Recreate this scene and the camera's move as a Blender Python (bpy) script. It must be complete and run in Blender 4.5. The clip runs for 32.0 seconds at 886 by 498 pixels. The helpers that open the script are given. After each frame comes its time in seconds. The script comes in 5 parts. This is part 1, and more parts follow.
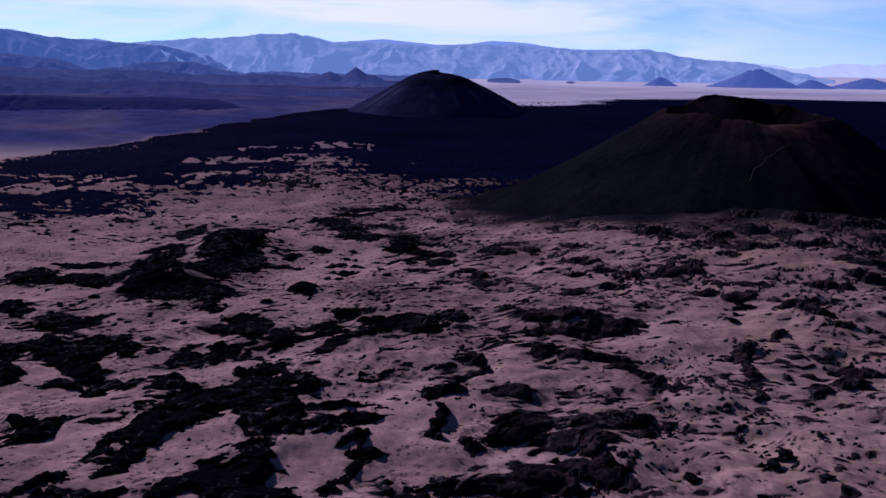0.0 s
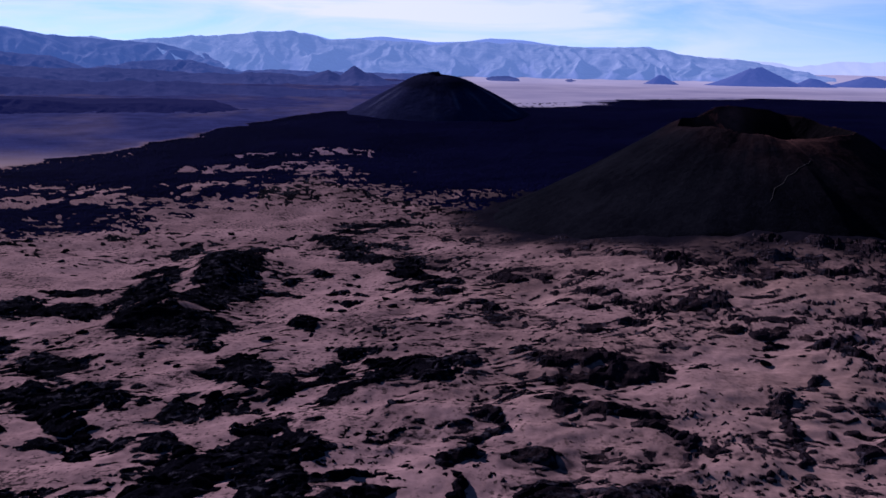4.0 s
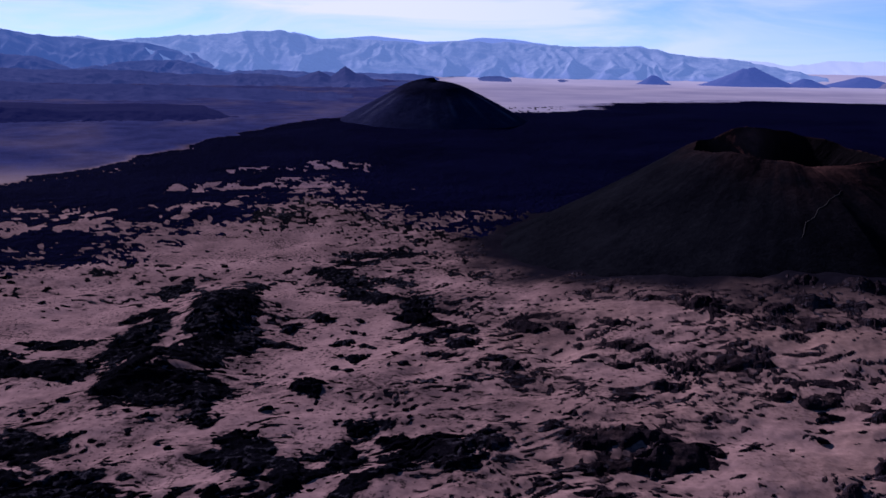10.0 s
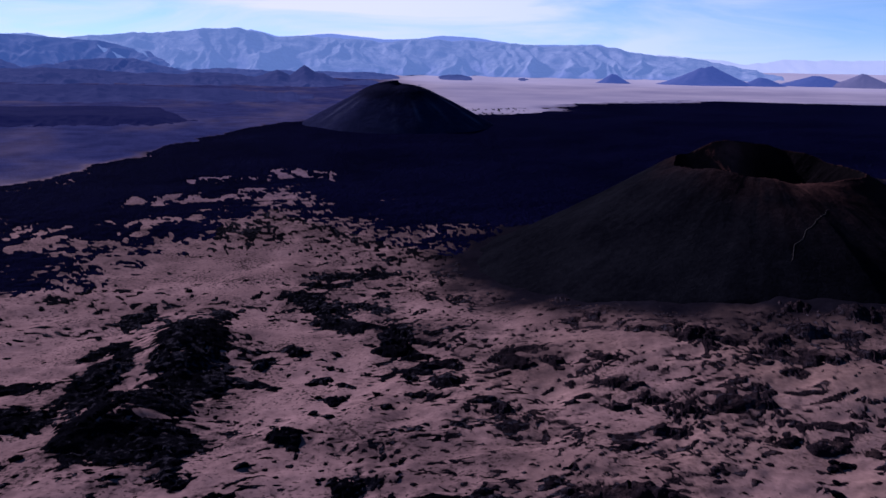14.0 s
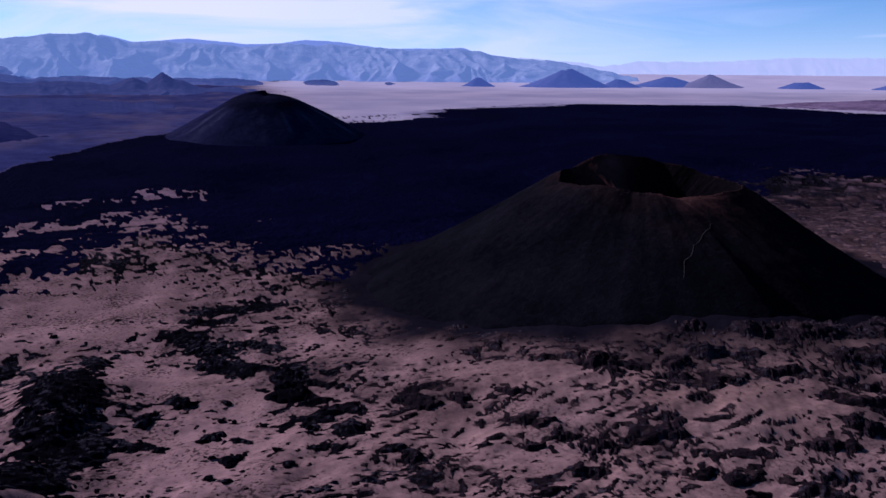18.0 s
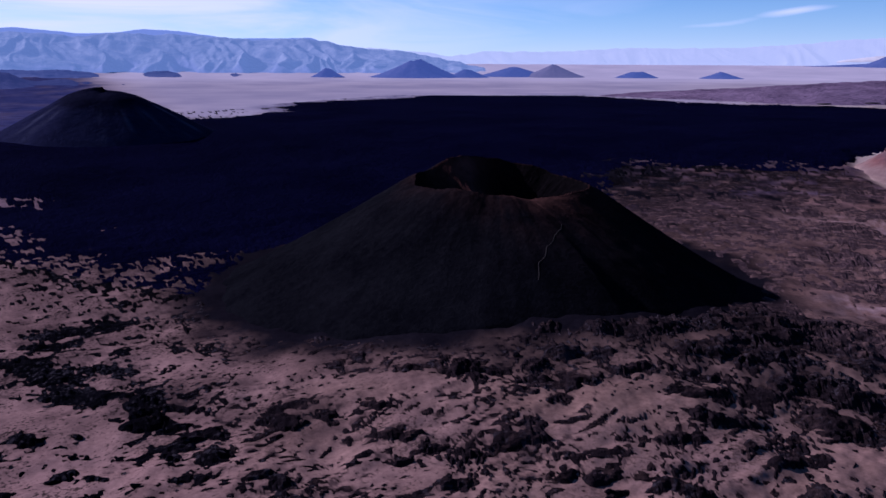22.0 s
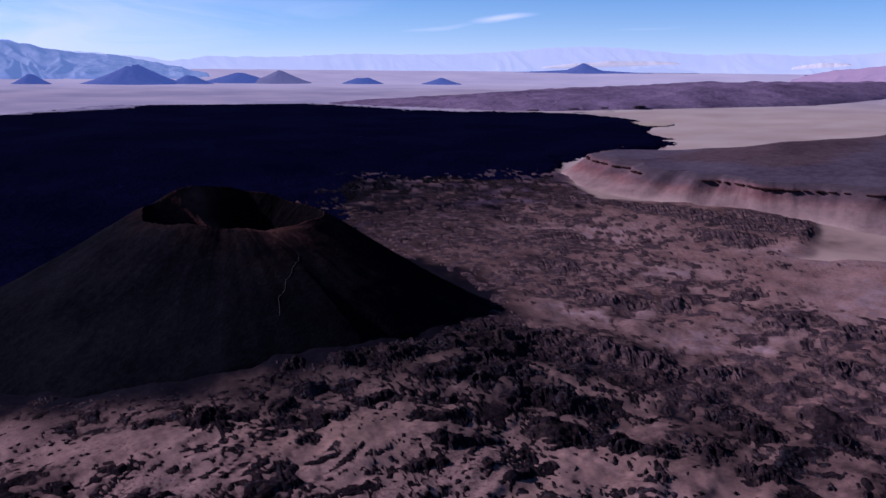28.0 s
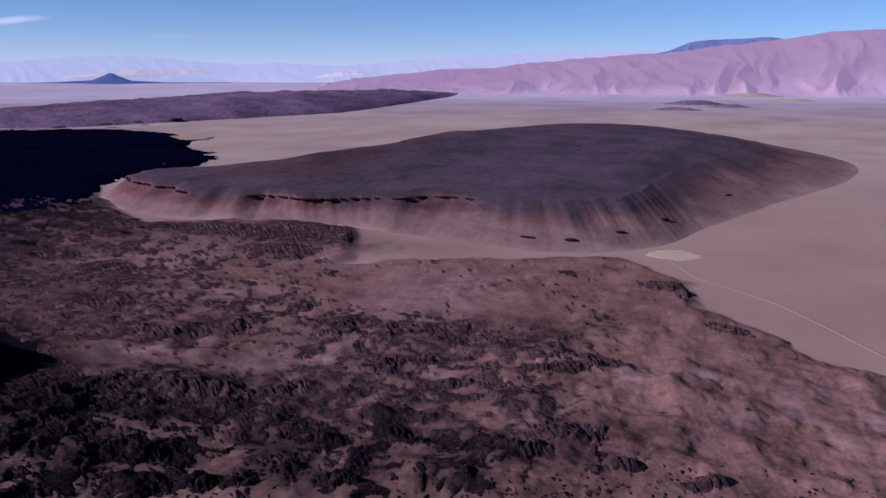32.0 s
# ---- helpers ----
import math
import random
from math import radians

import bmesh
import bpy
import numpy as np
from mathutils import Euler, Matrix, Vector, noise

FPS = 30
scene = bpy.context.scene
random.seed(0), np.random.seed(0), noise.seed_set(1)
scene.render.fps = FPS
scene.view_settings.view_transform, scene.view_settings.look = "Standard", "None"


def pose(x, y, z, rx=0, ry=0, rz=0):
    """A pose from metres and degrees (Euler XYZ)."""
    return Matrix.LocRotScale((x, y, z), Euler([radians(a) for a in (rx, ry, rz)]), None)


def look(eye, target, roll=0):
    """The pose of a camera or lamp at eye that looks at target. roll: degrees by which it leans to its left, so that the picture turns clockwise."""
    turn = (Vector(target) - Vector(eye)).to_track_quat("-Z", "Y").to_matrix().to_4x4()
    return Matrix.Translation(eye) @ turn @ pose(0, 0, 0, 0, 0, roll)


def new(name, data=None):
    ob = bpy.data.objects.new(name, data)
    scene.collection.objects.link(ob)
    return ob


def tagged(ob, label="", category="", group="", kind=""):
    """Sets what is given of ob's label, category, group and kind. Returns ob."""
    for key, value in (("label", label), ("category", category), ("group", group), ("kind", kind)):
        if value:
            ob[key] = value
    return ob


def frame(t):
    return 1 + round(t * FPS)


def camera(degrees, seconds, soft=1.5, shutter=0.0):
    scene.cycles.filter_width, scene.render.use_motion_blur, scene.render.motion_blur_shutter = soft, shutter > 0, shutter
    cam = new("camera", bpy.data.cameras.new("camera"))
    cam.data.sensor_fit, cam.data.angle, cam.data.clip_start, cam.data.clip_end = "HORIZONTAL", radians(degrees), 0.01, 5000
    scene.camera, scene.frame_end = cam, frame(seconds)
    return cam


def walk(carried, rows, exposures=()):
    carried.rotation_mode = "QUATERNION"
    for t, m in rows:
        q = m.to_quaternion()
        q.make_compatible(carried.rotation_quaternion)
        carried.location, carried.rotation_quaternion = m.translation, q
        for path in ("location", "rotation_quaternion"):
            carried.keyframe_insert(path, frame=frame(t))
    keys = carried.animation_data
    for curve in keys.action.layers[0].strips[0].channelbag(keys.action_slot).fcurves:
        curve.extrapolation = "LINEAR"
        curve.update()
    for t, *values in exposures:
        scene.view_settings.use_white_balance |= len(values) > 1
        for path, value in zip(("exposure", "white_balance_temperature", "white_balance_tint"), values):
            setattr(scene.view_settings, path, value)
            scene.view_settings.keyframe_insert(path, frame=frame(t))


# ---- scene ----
cam = camera(54.8, 32.0, soft=1.5)
PATH = [
    (0, (-0.91, 3.11, 80.65), (-0.91, 101.14, 60.89), 1.00),
    (1, (-1.84, 8.58, 82.86), (-1.82, 106.58, 62.95), 0.99),
    (2, (-3.01, 13.98, 85.14), (-2.88, 111.96, 65.10), 1.03),
    (3, (-4.24, 19.11, 87.43), (-4.04, 117.06, 67.29), 1.06),
    (3.5, (-4.84, 21.68, 88.55), (-4.61, 119.62, 68.38), 1.04),
    (5.5, (-7.31, 32.36, 92.91), (-7.01, 130.28, 72.63), 0.96),
    (7, (-9.38, 39.86, 96.35), (-8.98, 137.76, 75.97), 0.93),
    (8, (-11.08, 44.90, 98.71), (-10.57, 142.79, 78.27), 0.97),
    (9, (-12.91, 50.04, 100.89), (-12.35, 147.92, 80.43), 1.02),
    (9.5, (-13.75, 52.66, 101.98), (-12.99, 150.53, 81.45), 1.08),
    (10, (-14.61, 55.34, 103.14), (-13.18, 153.20, 82.64), 0.96),
    (11, (-16.55, 60.73, 105.58), (-14.23, 158.55, 84.93), 0.97),
    (12, (-18.39, 65.78, 107.90), (-15.30, 163.56, 87.17), 0.96),
    (13, (-20.49, 70.75, 110.08), (-16.29, 168.48, 89.32), 0.94),
    (14, (-22.76, 76.02, 112.26), (-16.65, 173.64, 91.44), 1.01),
    (14.5, (-23.91, 78.70, 113.46), (-16.94, 176.25, 92.59), 1.02),
    (16.5, (-28.47, 88.82, 118.17), (-16.65, 185.92, 97.37), 0.88),
    (17, (-29.27, 90.88, 119.09), (-14.26, 187.56, 98.41), 0.81),
    (17.5, (-29.97, 92.75, 119.98), (-11.83, 188.91, 99.38), 0.62),
    (18, (-30.54, 94.37, 120.88), (-9.55, 189.99, 100.50), 0.39),
    (18.5, (-30.91, 95.60, 121.80), (-8.29, 190.83, 101.30), 0.16),
    (19, (-31.13, 96.50, 122.76), (-6.16, 191.08, 101.98), 0.10),
    (20, (-31.02, 97.00, 124.83), (-1.52, 190.18, 103.68), -0.01),
    (21, (-31.00, 96.99, 127.34), (2.58, 188.72, 105.94), 0.08),
    (22, (-31.35, 97.01, 129.72), (5.61, 187.39, 108.16), 0.25),
    (23, (-31.74, 96.32, 132.37), (8.30, 185.37, 110.73), 0.32),
    (24, (-32.00, 95.77, 135.02), (11.16, 183.34, 113.38), 0.39),
    (24.5, (-32.16, 95.56, 136.28), (12.65, 182.32, 114.70), 0.41),
    (26.5, (-32.29, 95.37, 141.13), (20.66, 177.47, 119.79), 0.48),
    (27, (-32.37, 95.30, 142.33), (22.96, 175.84, 121.05), 0.55),
    (27.5, (-32.45, 95.25, 143.55), (25.75, 173.75, 122.33), 0.51),
    (28, (-32.59, 95.22, 144.73), (30.35, 170.01, 123.62), 0.50),
    (28.5, (-32.75, 95.14, 145.92), (33.70, 166.85, 124.88), 0.60),
    (29, (-32.94, 94.92, 147.17), (35.82, 164.47, 126.29), 0.56),
    (29.5, (-33.26, 94.58, 148.49), (39.29, 160.20, 127.76), 0.57),
    (30, (-33.75, 94.20, 149.94), (43.50, 154.27, 129.36), 0.55),
    (30.5, (-34.48, 93.86, 151.53), (47.08, 148.00, 131.09), 0.53),
    (31, (-35.39, 93.61, 153.19), (50.06, 141.44, 132.91), 0.41),
    (31.5, (-36.40, 93.40, 154.88), (52.47, 134.59, 134.76), 0.35),
    (32, (-37.45, 93.21, 156.58), (54.64, 126.64, 136.55), 0.20),
]
walk(cam, [(t, look(eye, target, roll)) for t, eye, target, roll in PATH],
     [(0, 0.9, 5300, 32), (16, 0.84, 5300, 32), (26, 0.82, 5300, 32), (28.5, 0.85, 5350, 32), (30, 0.8, 5450, 32), (32, 0.66, 5600, 32)])

# ---- sky and sun ----
SUN_TURN, SUN_HEIGHT = -40.0, 26.0
world = bpy.data.worlds.new("desert_sky")
scene.world = world
world.use_nodes = True
wn, wl = world.node_tree.nodes, world.node_tree.links
wn.clear()
sky = wn.new("ShaderNodeTexSky")
sky.sky_type, sky.sun_disc = "NISHITA", False
sky.sun_elevation, sky.sun_rotation = radians(SUN_HEIGHT), radians(SUN_TURN)
sky.altitude, sky.air_density, sky.dust_density, sky.ozone_density = 3400, 1.0, 0.35, 4.0
where = wn.new("ShaderNodeTexCoord")
lay = wn.new("ShaderNodeMapping")
lay.inputs["Scale"].default_value = (2.2, 2.2, 15.0)
lay.inputs["Rotation"].default_value = (0.0, radians(6), 0.0)
wl.new(where.outputs["Generated"], lay.inputs["Vector"])
cirrus = wn.new("ShaderNodeTexNoise")
cirrus.inputs["Scale"].default_value, cirrus.inputs["Detail"].default_value = 1.5, 8
cirrus.inputs["Roughness"].default_value, cirrus.inputs["Distortion"].default_value = 0.56, 0.8
wl.new(lay.outputs[0], cirrus.inputs["Vector"])
veil = wn.new("ShaderNodeMapRange")
veil.inputs["From Min"].default_value, veil.inputs["From Max"].default_value = 0.24, 0.6
wl.new(cirrus.outputs["Fac"], veil.inputs["Value"])
# the cirrus thickens towards the sun
side = wn.new("ShaderNodeVectorMath")
side.operation = "DOT_PRODUCT"
side.inputs[1].default_value = (math.sin(radians(-28)), math.cos(radians(-28)), 0)
wl.new(where.outputs["Generated"], side.inputs[0])
thick = wn.new("ShaderNodeMapRange")
thick.interpolation_type = "SMOOTHSTEP"
thick.inputs["From Min"].default_value, thick.inputs["From Max"].default_value = 0.35, 0.98
thick.inputs["To Min"].default_value, thick.inputs["To Max"].default_value = 0.1, 1.0
wl.new(side.outputs["Value"], thick.inputs["Value"])


def sky_math(operation, *values):
    node = wn.new("ShaderNodeMath")
    node.operation = operation
    for k, value in enumerate(values):
        if isinstance(value, (int, float)):
            node.inputs[k].default_value = value
        else:
            wl.new(value, node.inputs[k])
    return node.outputs[0]


spread_out = wn.new("ShaderNodeSeparateXYZ")
wl.new(where.outputs["Generated"], spread_out.inputs[0])
bearing = sky_math("ARCTAN2", spread_out.outputs["X"], spread_out.outputs["Y"])
height = sky_math("ARCSINE", spread_out.outputs["Z"])
# pale air low over the horizon
low_air = sky_math("MULTIPLY", sky_math("EXPONENT", sky_math("MULTIPLY", sky_math("MAXIMUM", height, 0.0), -26.0)), 0.58)


def wisp(turn, up, wide, thin, slant):
    """A lone streak of cirrus at a bearing and height in degrees."""
    across = sky_math("SUBTRACT", bearing, radians(turn))
    rise = sky_math("SUBTRACT", sky_math("SUBTRACT", height, radians(up)), sky_math("MULTIPLY", across, slant))
    rise = sky_math("ADD", rise, sky_math("MULTIPLY", sky_math("SUBTRACT", cirrus.outputs["Fac"], 0.5), 0.02))
    a = sky_math("POWER", sky_math("ABSOLUTE", sky_math("DIVIDE", across, radians(wide))), 2.0)
    b = sky_math("POWER", sky_math("ABSOLUTE", sky_math("DIVIDE", rise, radians(thin))), 2.0)
    return sky_math("EXPONENT", sky_math("MULTIPLY", sky_math("ADD", a, b), -1.0))


# the veil lies low in the sky; overhead it is clear
band = wn.new("ShaderNodeMapRange")
band.interpolation_type = "SMOOTHSTEP"
band.inputs["From Min"].default_value, band.inputs["From Max"].default_value = radians(8), radians(24)
band.inputs["To Min"].default_value, band.inputs["To Max"].default_value = 1.0, 0.05
wl.new(height, band.inputs["Value"])
amount = sky_math("MULTIPLY", sky_math("MULTIPLY", veil.outputs[0], thick.outputs[0]), band.outputs[0])
amount = sky_math("MAXIMUM", amount, low_air)
for streak in ((43.8, 2.9, 2.0, 0.25, 0.1, 0.7), (39.5, 2.3, 3.2, 0.22, 0.12, 0.4), (53.0, 2.2, 4.5, 0.2, 0.03, 0.28)):
    amount = sky_math("MAXIMUM", amount, sky_math("MULTIPLY", wisp(*streak[:5]), streak[5]))
over = wn.new("ShaderNodeMix")
over.data_type = "RGBA"
over.inputs["B"].default_value = (9.2, 9.3, 10.6, 1)
wl.new(amount, over.inputs["Factor"])
clear = wn.new("ShaderNodeMix")
clear.data_type, clear.blend_type = "RGBA", "MULTIPLY"
clear.inputs["Factor"].default_value = 1.0
clear.inputs["B"].default_value = (0.69, 0.98, 1.05, 1)
wl.new(sky.outputs[0], clear.inputs["A"])
wl.new(clear.outputs["Result"], over.inputs["A"])
back = wn.new("ShaderNodeBackground")
back.inputs["Strength"].default_value = 0.05
wl.new(over.outputs["Result"], back.inputs["Color"])
wl.new(back.outputs[0], wn.new("ShaderNodeOutputWorld").inputs["Surface"])

sun = new("sun", bpy.data.lights.new("sun", "SUN"))
sun.data.energy, sun.data.angle, sun.data.color = 5.0, radians(0.5), (1.0, 0.93, 0.86)
s_dir = Vector((math.sin(radians(SUN_TURN)) * math.cos(radians(SUN_HEIGHT)),
                math.cos(radians(SUN_TURN)) * math.cos(radians(SUN_HEIGHT)), math.sin(radians(SUN_HEIGHT))))
sun.matrix_world = look(s_dir * 800, (0, 0, 0))


# ---- materials ----
def rough_matter(name, dark, light, grain, patch, bump_size=0.0, bump_depth=0.0, roughness=0.95, speck=None, speck_size=1.0,
                 airlight=None, airlight_strength=0.0, others={}, dust=None):
    """Earth or rock: two tones mixed at patch metres and at grain metres, with relief. speck: a third tone in small
    spots.
    others: tones that take over where the attribute of that name is 1. dust: a tone that settles on level faces of
    weathered rock. airlight: distance haze, given as a glow of the rock itself."""
    m = bpy.data.materials.new(name)
    m.use_nodes = True
    n, l = m.node_tree.nodes, m.node_tree.links
    p = n["Principled BSDF"]
    p.inputs["Roughness"].default_value = roughness
    p.inputs["IOR"].default_value = 1.01  # dust has no gloss
    place = n.new("ShaderNodeNewGeometry")

    def cloud(size, detail, rough=0.55):
        t = n.new("ShaderNodeTexNoise")
        t.inputs["Scale"].default_value = 1.0 / size
        t.inputs["Detail"].default_value = detail
        t.inputs["Roughness"].default_value = rough
        l.new(place.outputs["Position"], t.inputs["Vector"])
        return t.outputs["Fac"]

    def mixed(fac, a, b):
        x = n.new("ShaderNodeMix")
        x.data_type = "RGBA"
        for key, value in (("Factor", fac), ("A", a), ("B", b)):
            if isinstance(value, (tuple, list)):
                x.inputs[key].default_value = (*value, 1)
            else:
                l.new(value, x.inputs[key])
        return x.outputs["Result"]

    def ramped(fac, lo, hi):
        r = n.new("ShaderNodeMapRange")
        r.inputs["From Min"].default_value, r.inputs["From Max"].default_value = lo, hi
        l.new(fac, r.inputs["Value"])
        return r.outputs[0]

    wide, fine = cloud(patch, 5), cloud(grain, 6, 0.65)
    tone = n.new("ShaderNodeMath")
    tone.operation = "MULTIPLY_ADD"
    l.new(ramped(fine, 0.3, 0.7), tone.inputs[0])
    tone.inputs[1].default_value = 0.5
    half = n.new("ShaderNodeMath")
    half.operation = "MULTIPLY"
    l.new(ramped(wide, 0.3, 0.7), half.inputs[0])
    half.inputs[1].default_value = 0.5
    l.new(half.outputs[0], tone.inputs[2])
    colour = mixed(tone.outputs[0], dark, light)
    if speck:
        drift = n.new("ShaderNodeMath")
        drift.operation = "MULTIPLY_ADD"
        l.new(cloud(speck_size * 16, 4), drift.inputs[0])
        drift.inputs[1].default_value = 0.55
        l.new(cloud(speck_size, 4, 0.6), drift.inputs[2])
        colour = mixed(ramped(drift.outputs[0], 0.83, 0.94), colour, speck)
    for attribute, tones in others.items():
        mask = n.new("ShaderNodeAttribute")
        mask.attribute_name = attribute
        blend = ramped(cloud(240, 3), 0.3, 0.7) if attribute in ("plain", "flat", "far_plain", "hazy_salt") else tone.outputs[0]
        colour = mixed(mask.outputs["Fac"], colour, mixed(blend, *tones))
    if dust:
        up = n.new("ShaderNodeSeparateXYZ")
        l.new(place.outputs["True Normal"], up.inputs[0])
        level = n.new("ShaderNodeMath")
        level.operation = "MULTIPLY"
        l.new(ramped(up.outputs["Z"], 0.72, 0.93), level.inputs[0])
        l.new(ramped(cloud(grain * 4, 5, 0.6), 0.5, 0.68), level.inputs[1])
        mask = n.new("ShaderNodeAttribute")
        mask.attribute_name = "weathered"
        lies = n.new("ShaderNodeMath")
        lies.operation = "MULTIPLY"
        l.new(level.outputs[0], lies.inputs[0])
        l.new(mask.outputs["Fac"], lies.inputs[1])
        colour = mixed(lies.outputs[0], colour, dust)
    l.new(colour, p.inputs["Base Color"])
    if bump_depth:
        b = n.new("ShaderNodeBump")
        b.inputs["Distance"].default_value = bump_depth
        l.new(cloud(bump_size, 6, 0.65), b.inputs["Height"])
        relief = b.outputs[0]
        if "plain" in others:  # the open plain is smooth
            mask = n.new("ShaderNodeAttribute")
            mask.attribute_name = "plain"
            x = n.new("ShaderNodeMix")
            x.data_type = "VECTOR"
            l.new(mask.outputs["Fac"], x.inputs["Factor"])
            l.new(relief, x.inputs[4])
            l.new(place.outputs["Normal"], x.inputs[5])
            relief = x.outputs[1]
        l.new(relief, p.inputs["Normal"])
    # haze is imitated by letting the surface emit
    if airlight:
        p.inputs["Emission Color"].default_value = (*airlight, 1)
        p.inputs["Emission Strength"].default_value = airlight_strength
    return m


# the far flat and valley tones below carry distance haze in their colour
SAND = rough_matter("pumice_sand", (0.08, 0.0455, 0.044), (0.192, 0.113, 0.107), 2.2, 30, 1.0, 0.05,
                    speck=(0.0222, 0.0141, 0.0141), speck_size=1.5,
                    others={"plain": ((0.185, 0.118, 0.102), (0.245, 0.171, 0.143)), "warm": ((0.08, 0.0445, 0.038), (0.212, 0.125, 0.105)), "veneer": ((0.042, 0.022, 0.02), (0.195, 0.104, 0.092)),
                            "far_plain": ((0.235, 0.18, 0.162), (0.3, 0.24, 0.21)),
                            "flat": ((0.165, 0.145, 0.2), (0.262, 0.222, 0.262)), "hazy_salt": ((0.28, 0.25, 0.31), (0.35, 0.31, 0.37)), "dusky": ((0.006, 0.007, 0.03), (0.032, 0.034, 0.098)),
                            "grit": ((0.00888, 0.00555, 0.00666), (0.0629, 0.037, 0.0377)), "ash_gloom": ((0.0019, 0.0016, 0.0031), (0.0062, 0.005, 0.0078)), "drift": ((0.1, 0.062, 0.066), (0.215, 0.137, 0.139))})
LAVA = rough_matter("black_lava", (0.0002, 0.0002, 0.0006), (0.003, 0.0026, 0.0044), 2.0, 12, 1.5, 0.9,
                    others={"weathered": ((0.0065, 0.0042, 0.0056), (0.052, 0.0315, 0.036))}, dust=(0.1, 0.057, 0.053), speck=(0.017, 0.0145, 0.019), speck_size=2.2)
# black rock; the blue in its tones stands for the air over it
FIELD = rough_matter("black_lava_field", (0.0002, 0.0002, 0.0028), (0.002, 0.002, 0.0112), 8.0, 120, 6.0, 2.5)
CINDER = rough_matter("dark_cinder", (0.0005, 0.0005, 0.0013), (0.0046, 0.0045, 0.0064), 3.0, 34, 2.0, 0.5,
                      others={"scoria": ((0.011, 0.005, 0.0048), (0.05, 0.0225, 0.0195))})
PALE = rough_matter("pale_pumice", (0.2, 0.15, 0.122), (0.27, 0.21, 0.165), 3.0, 20, 1.5, 0.2)
BRIGHT = rough_matter("bare_yellow_sand", (0.27, 0.205, 0.155), (0.34, 0.265, 0.2), 4.0, 20, 1.5, 0.1)
WORN = rough_matter("driven_sand", (0.2, 0.134, 0.115), (0.27, 0.19, 0.16), 3.0, 20, 1.5, 0.1)
SCREE = rough_matter("pink_scree", (0.078, 0.047, 0.047), (0.155, 0.1, 0.095), 9.0, 50, 5.0, 0.7,
                     others={"pale": ((0.165, 0.105, 0.096), (0.218, 0.152, 0.132)), "rust": ((0.036, 0.0115, 0.012), (0.11, 0.042, 0.041)), "gravel": ((0.028, 0.02, 0.026), (0.064, 0.045, 0.054))})
CAP = rough_matter("dark_cap_gravel", (0.022, 0.0165, 0.0245), (0.072, 0.053, 0.07), 9.0, 70, 5.0, 0.6,
                   others={"rust": ((0.026, 0.014, 0.016), (0.066, 0.038, 0.04))})
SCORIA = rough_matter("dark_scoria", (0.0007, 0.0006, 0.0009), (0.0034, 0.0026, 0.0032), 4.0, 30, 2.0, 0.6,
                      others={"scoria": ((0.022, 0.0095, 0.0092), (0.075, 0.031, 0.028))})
GULLY = rough_matter("washed_ash", (0.0104, 0.00888, 0.00962), (0.0237, 0.0207, 0.0207), 2.0, 12)
LEDGE = rough_matter("dark_ledge_rock", (0.00888, 0.00444, 0.00444), (0.0296, 0.0133, 0.0126), 3.0, 20, 3.0, 1.5)
FARCONE = rough_matter("far_cinder", (0.0032, 0.0036, 0.0125), (0.013, 0.0134, 0.035), 10.0, 60, 6.0, 1.4,
                       others={"ashen": ((0.02, 0.0215, 0.044), (0.052, 0.052, 0.084)), "burnt": ((0.0015, 0.0016, 0.006), (0.007, 0.007, 0.017))})
# lilac in the base colour replaces the haze before the ridge
RIDGE = rough_matter("hazy_purple_gravel", (0.034, 0.022, 0.044), (0.16, 0.108, 0.165), 16, 150, 12, 4.0)
# the cones and ranges below glow in place of the haze before them
CONES = rough_matter("hazy_blue_cinder", (0.0148, 0.0155, 0.0296), (0.0444, 0.0429, 0.0666), 30, 120, 15, 3, airlight=(0.055, 0.09, 0.26), airlight_strength=0.52)
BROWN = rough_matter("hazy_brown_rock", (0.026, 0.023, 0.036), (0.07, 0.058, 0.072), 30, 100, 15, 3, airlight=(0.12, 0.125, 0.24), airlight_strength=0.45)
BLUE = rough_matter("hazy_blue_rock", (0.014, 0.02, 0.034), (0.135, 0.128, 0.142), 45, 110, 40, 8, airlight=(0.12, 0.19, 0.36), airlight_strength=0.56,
                    others={"hazy_fan": ((0.05, 0.05, 0.085), (0.085, 0.08, 0.12))})
WESTERN = rough_matter("hazy_deep_blue_slopes", (0.008, 0.011, 0.025), (0.075, 0.075, 0.1), 50, 140, 40, 5, airlight=(0.062, 0.115, 0.295), airlight_strength=0.43,
                       others={"hazy_fan": ((0.05, 0.05, 0.085), (0.085, 0.08, 0.12))})
HIGH = rough_matter("hazy_pale_blue_peaks", (0.0444, 0.0481, 0.0666), (0.118, 0.115, 0.141), 60, 260, 30, 8, airlight=(0.19, 0.27, 0.53), airlight_strength=0.533)
SLOPES = rough_matter("hazy_blue_violet_slopes", (0.006, 0.007, 0.018), (0.05, 0.048, 0.07), 60, 200, 40, 4, airlight=(0.04, 0.072, 0.22), airlight_strength=0.37,
                      others={"hazy_fan": ((0.035, 0.034, 0.06), (0.09, 0.086, 0.12))})
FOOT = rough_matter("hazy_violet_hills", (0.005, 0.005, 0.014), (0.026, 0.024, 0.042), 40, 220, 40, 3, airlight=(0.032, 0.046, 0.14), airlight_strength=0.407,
                    others={"hazy_fan": ((0.01, 0.01, 0.024), (0.04, 0.037, 0.062))})
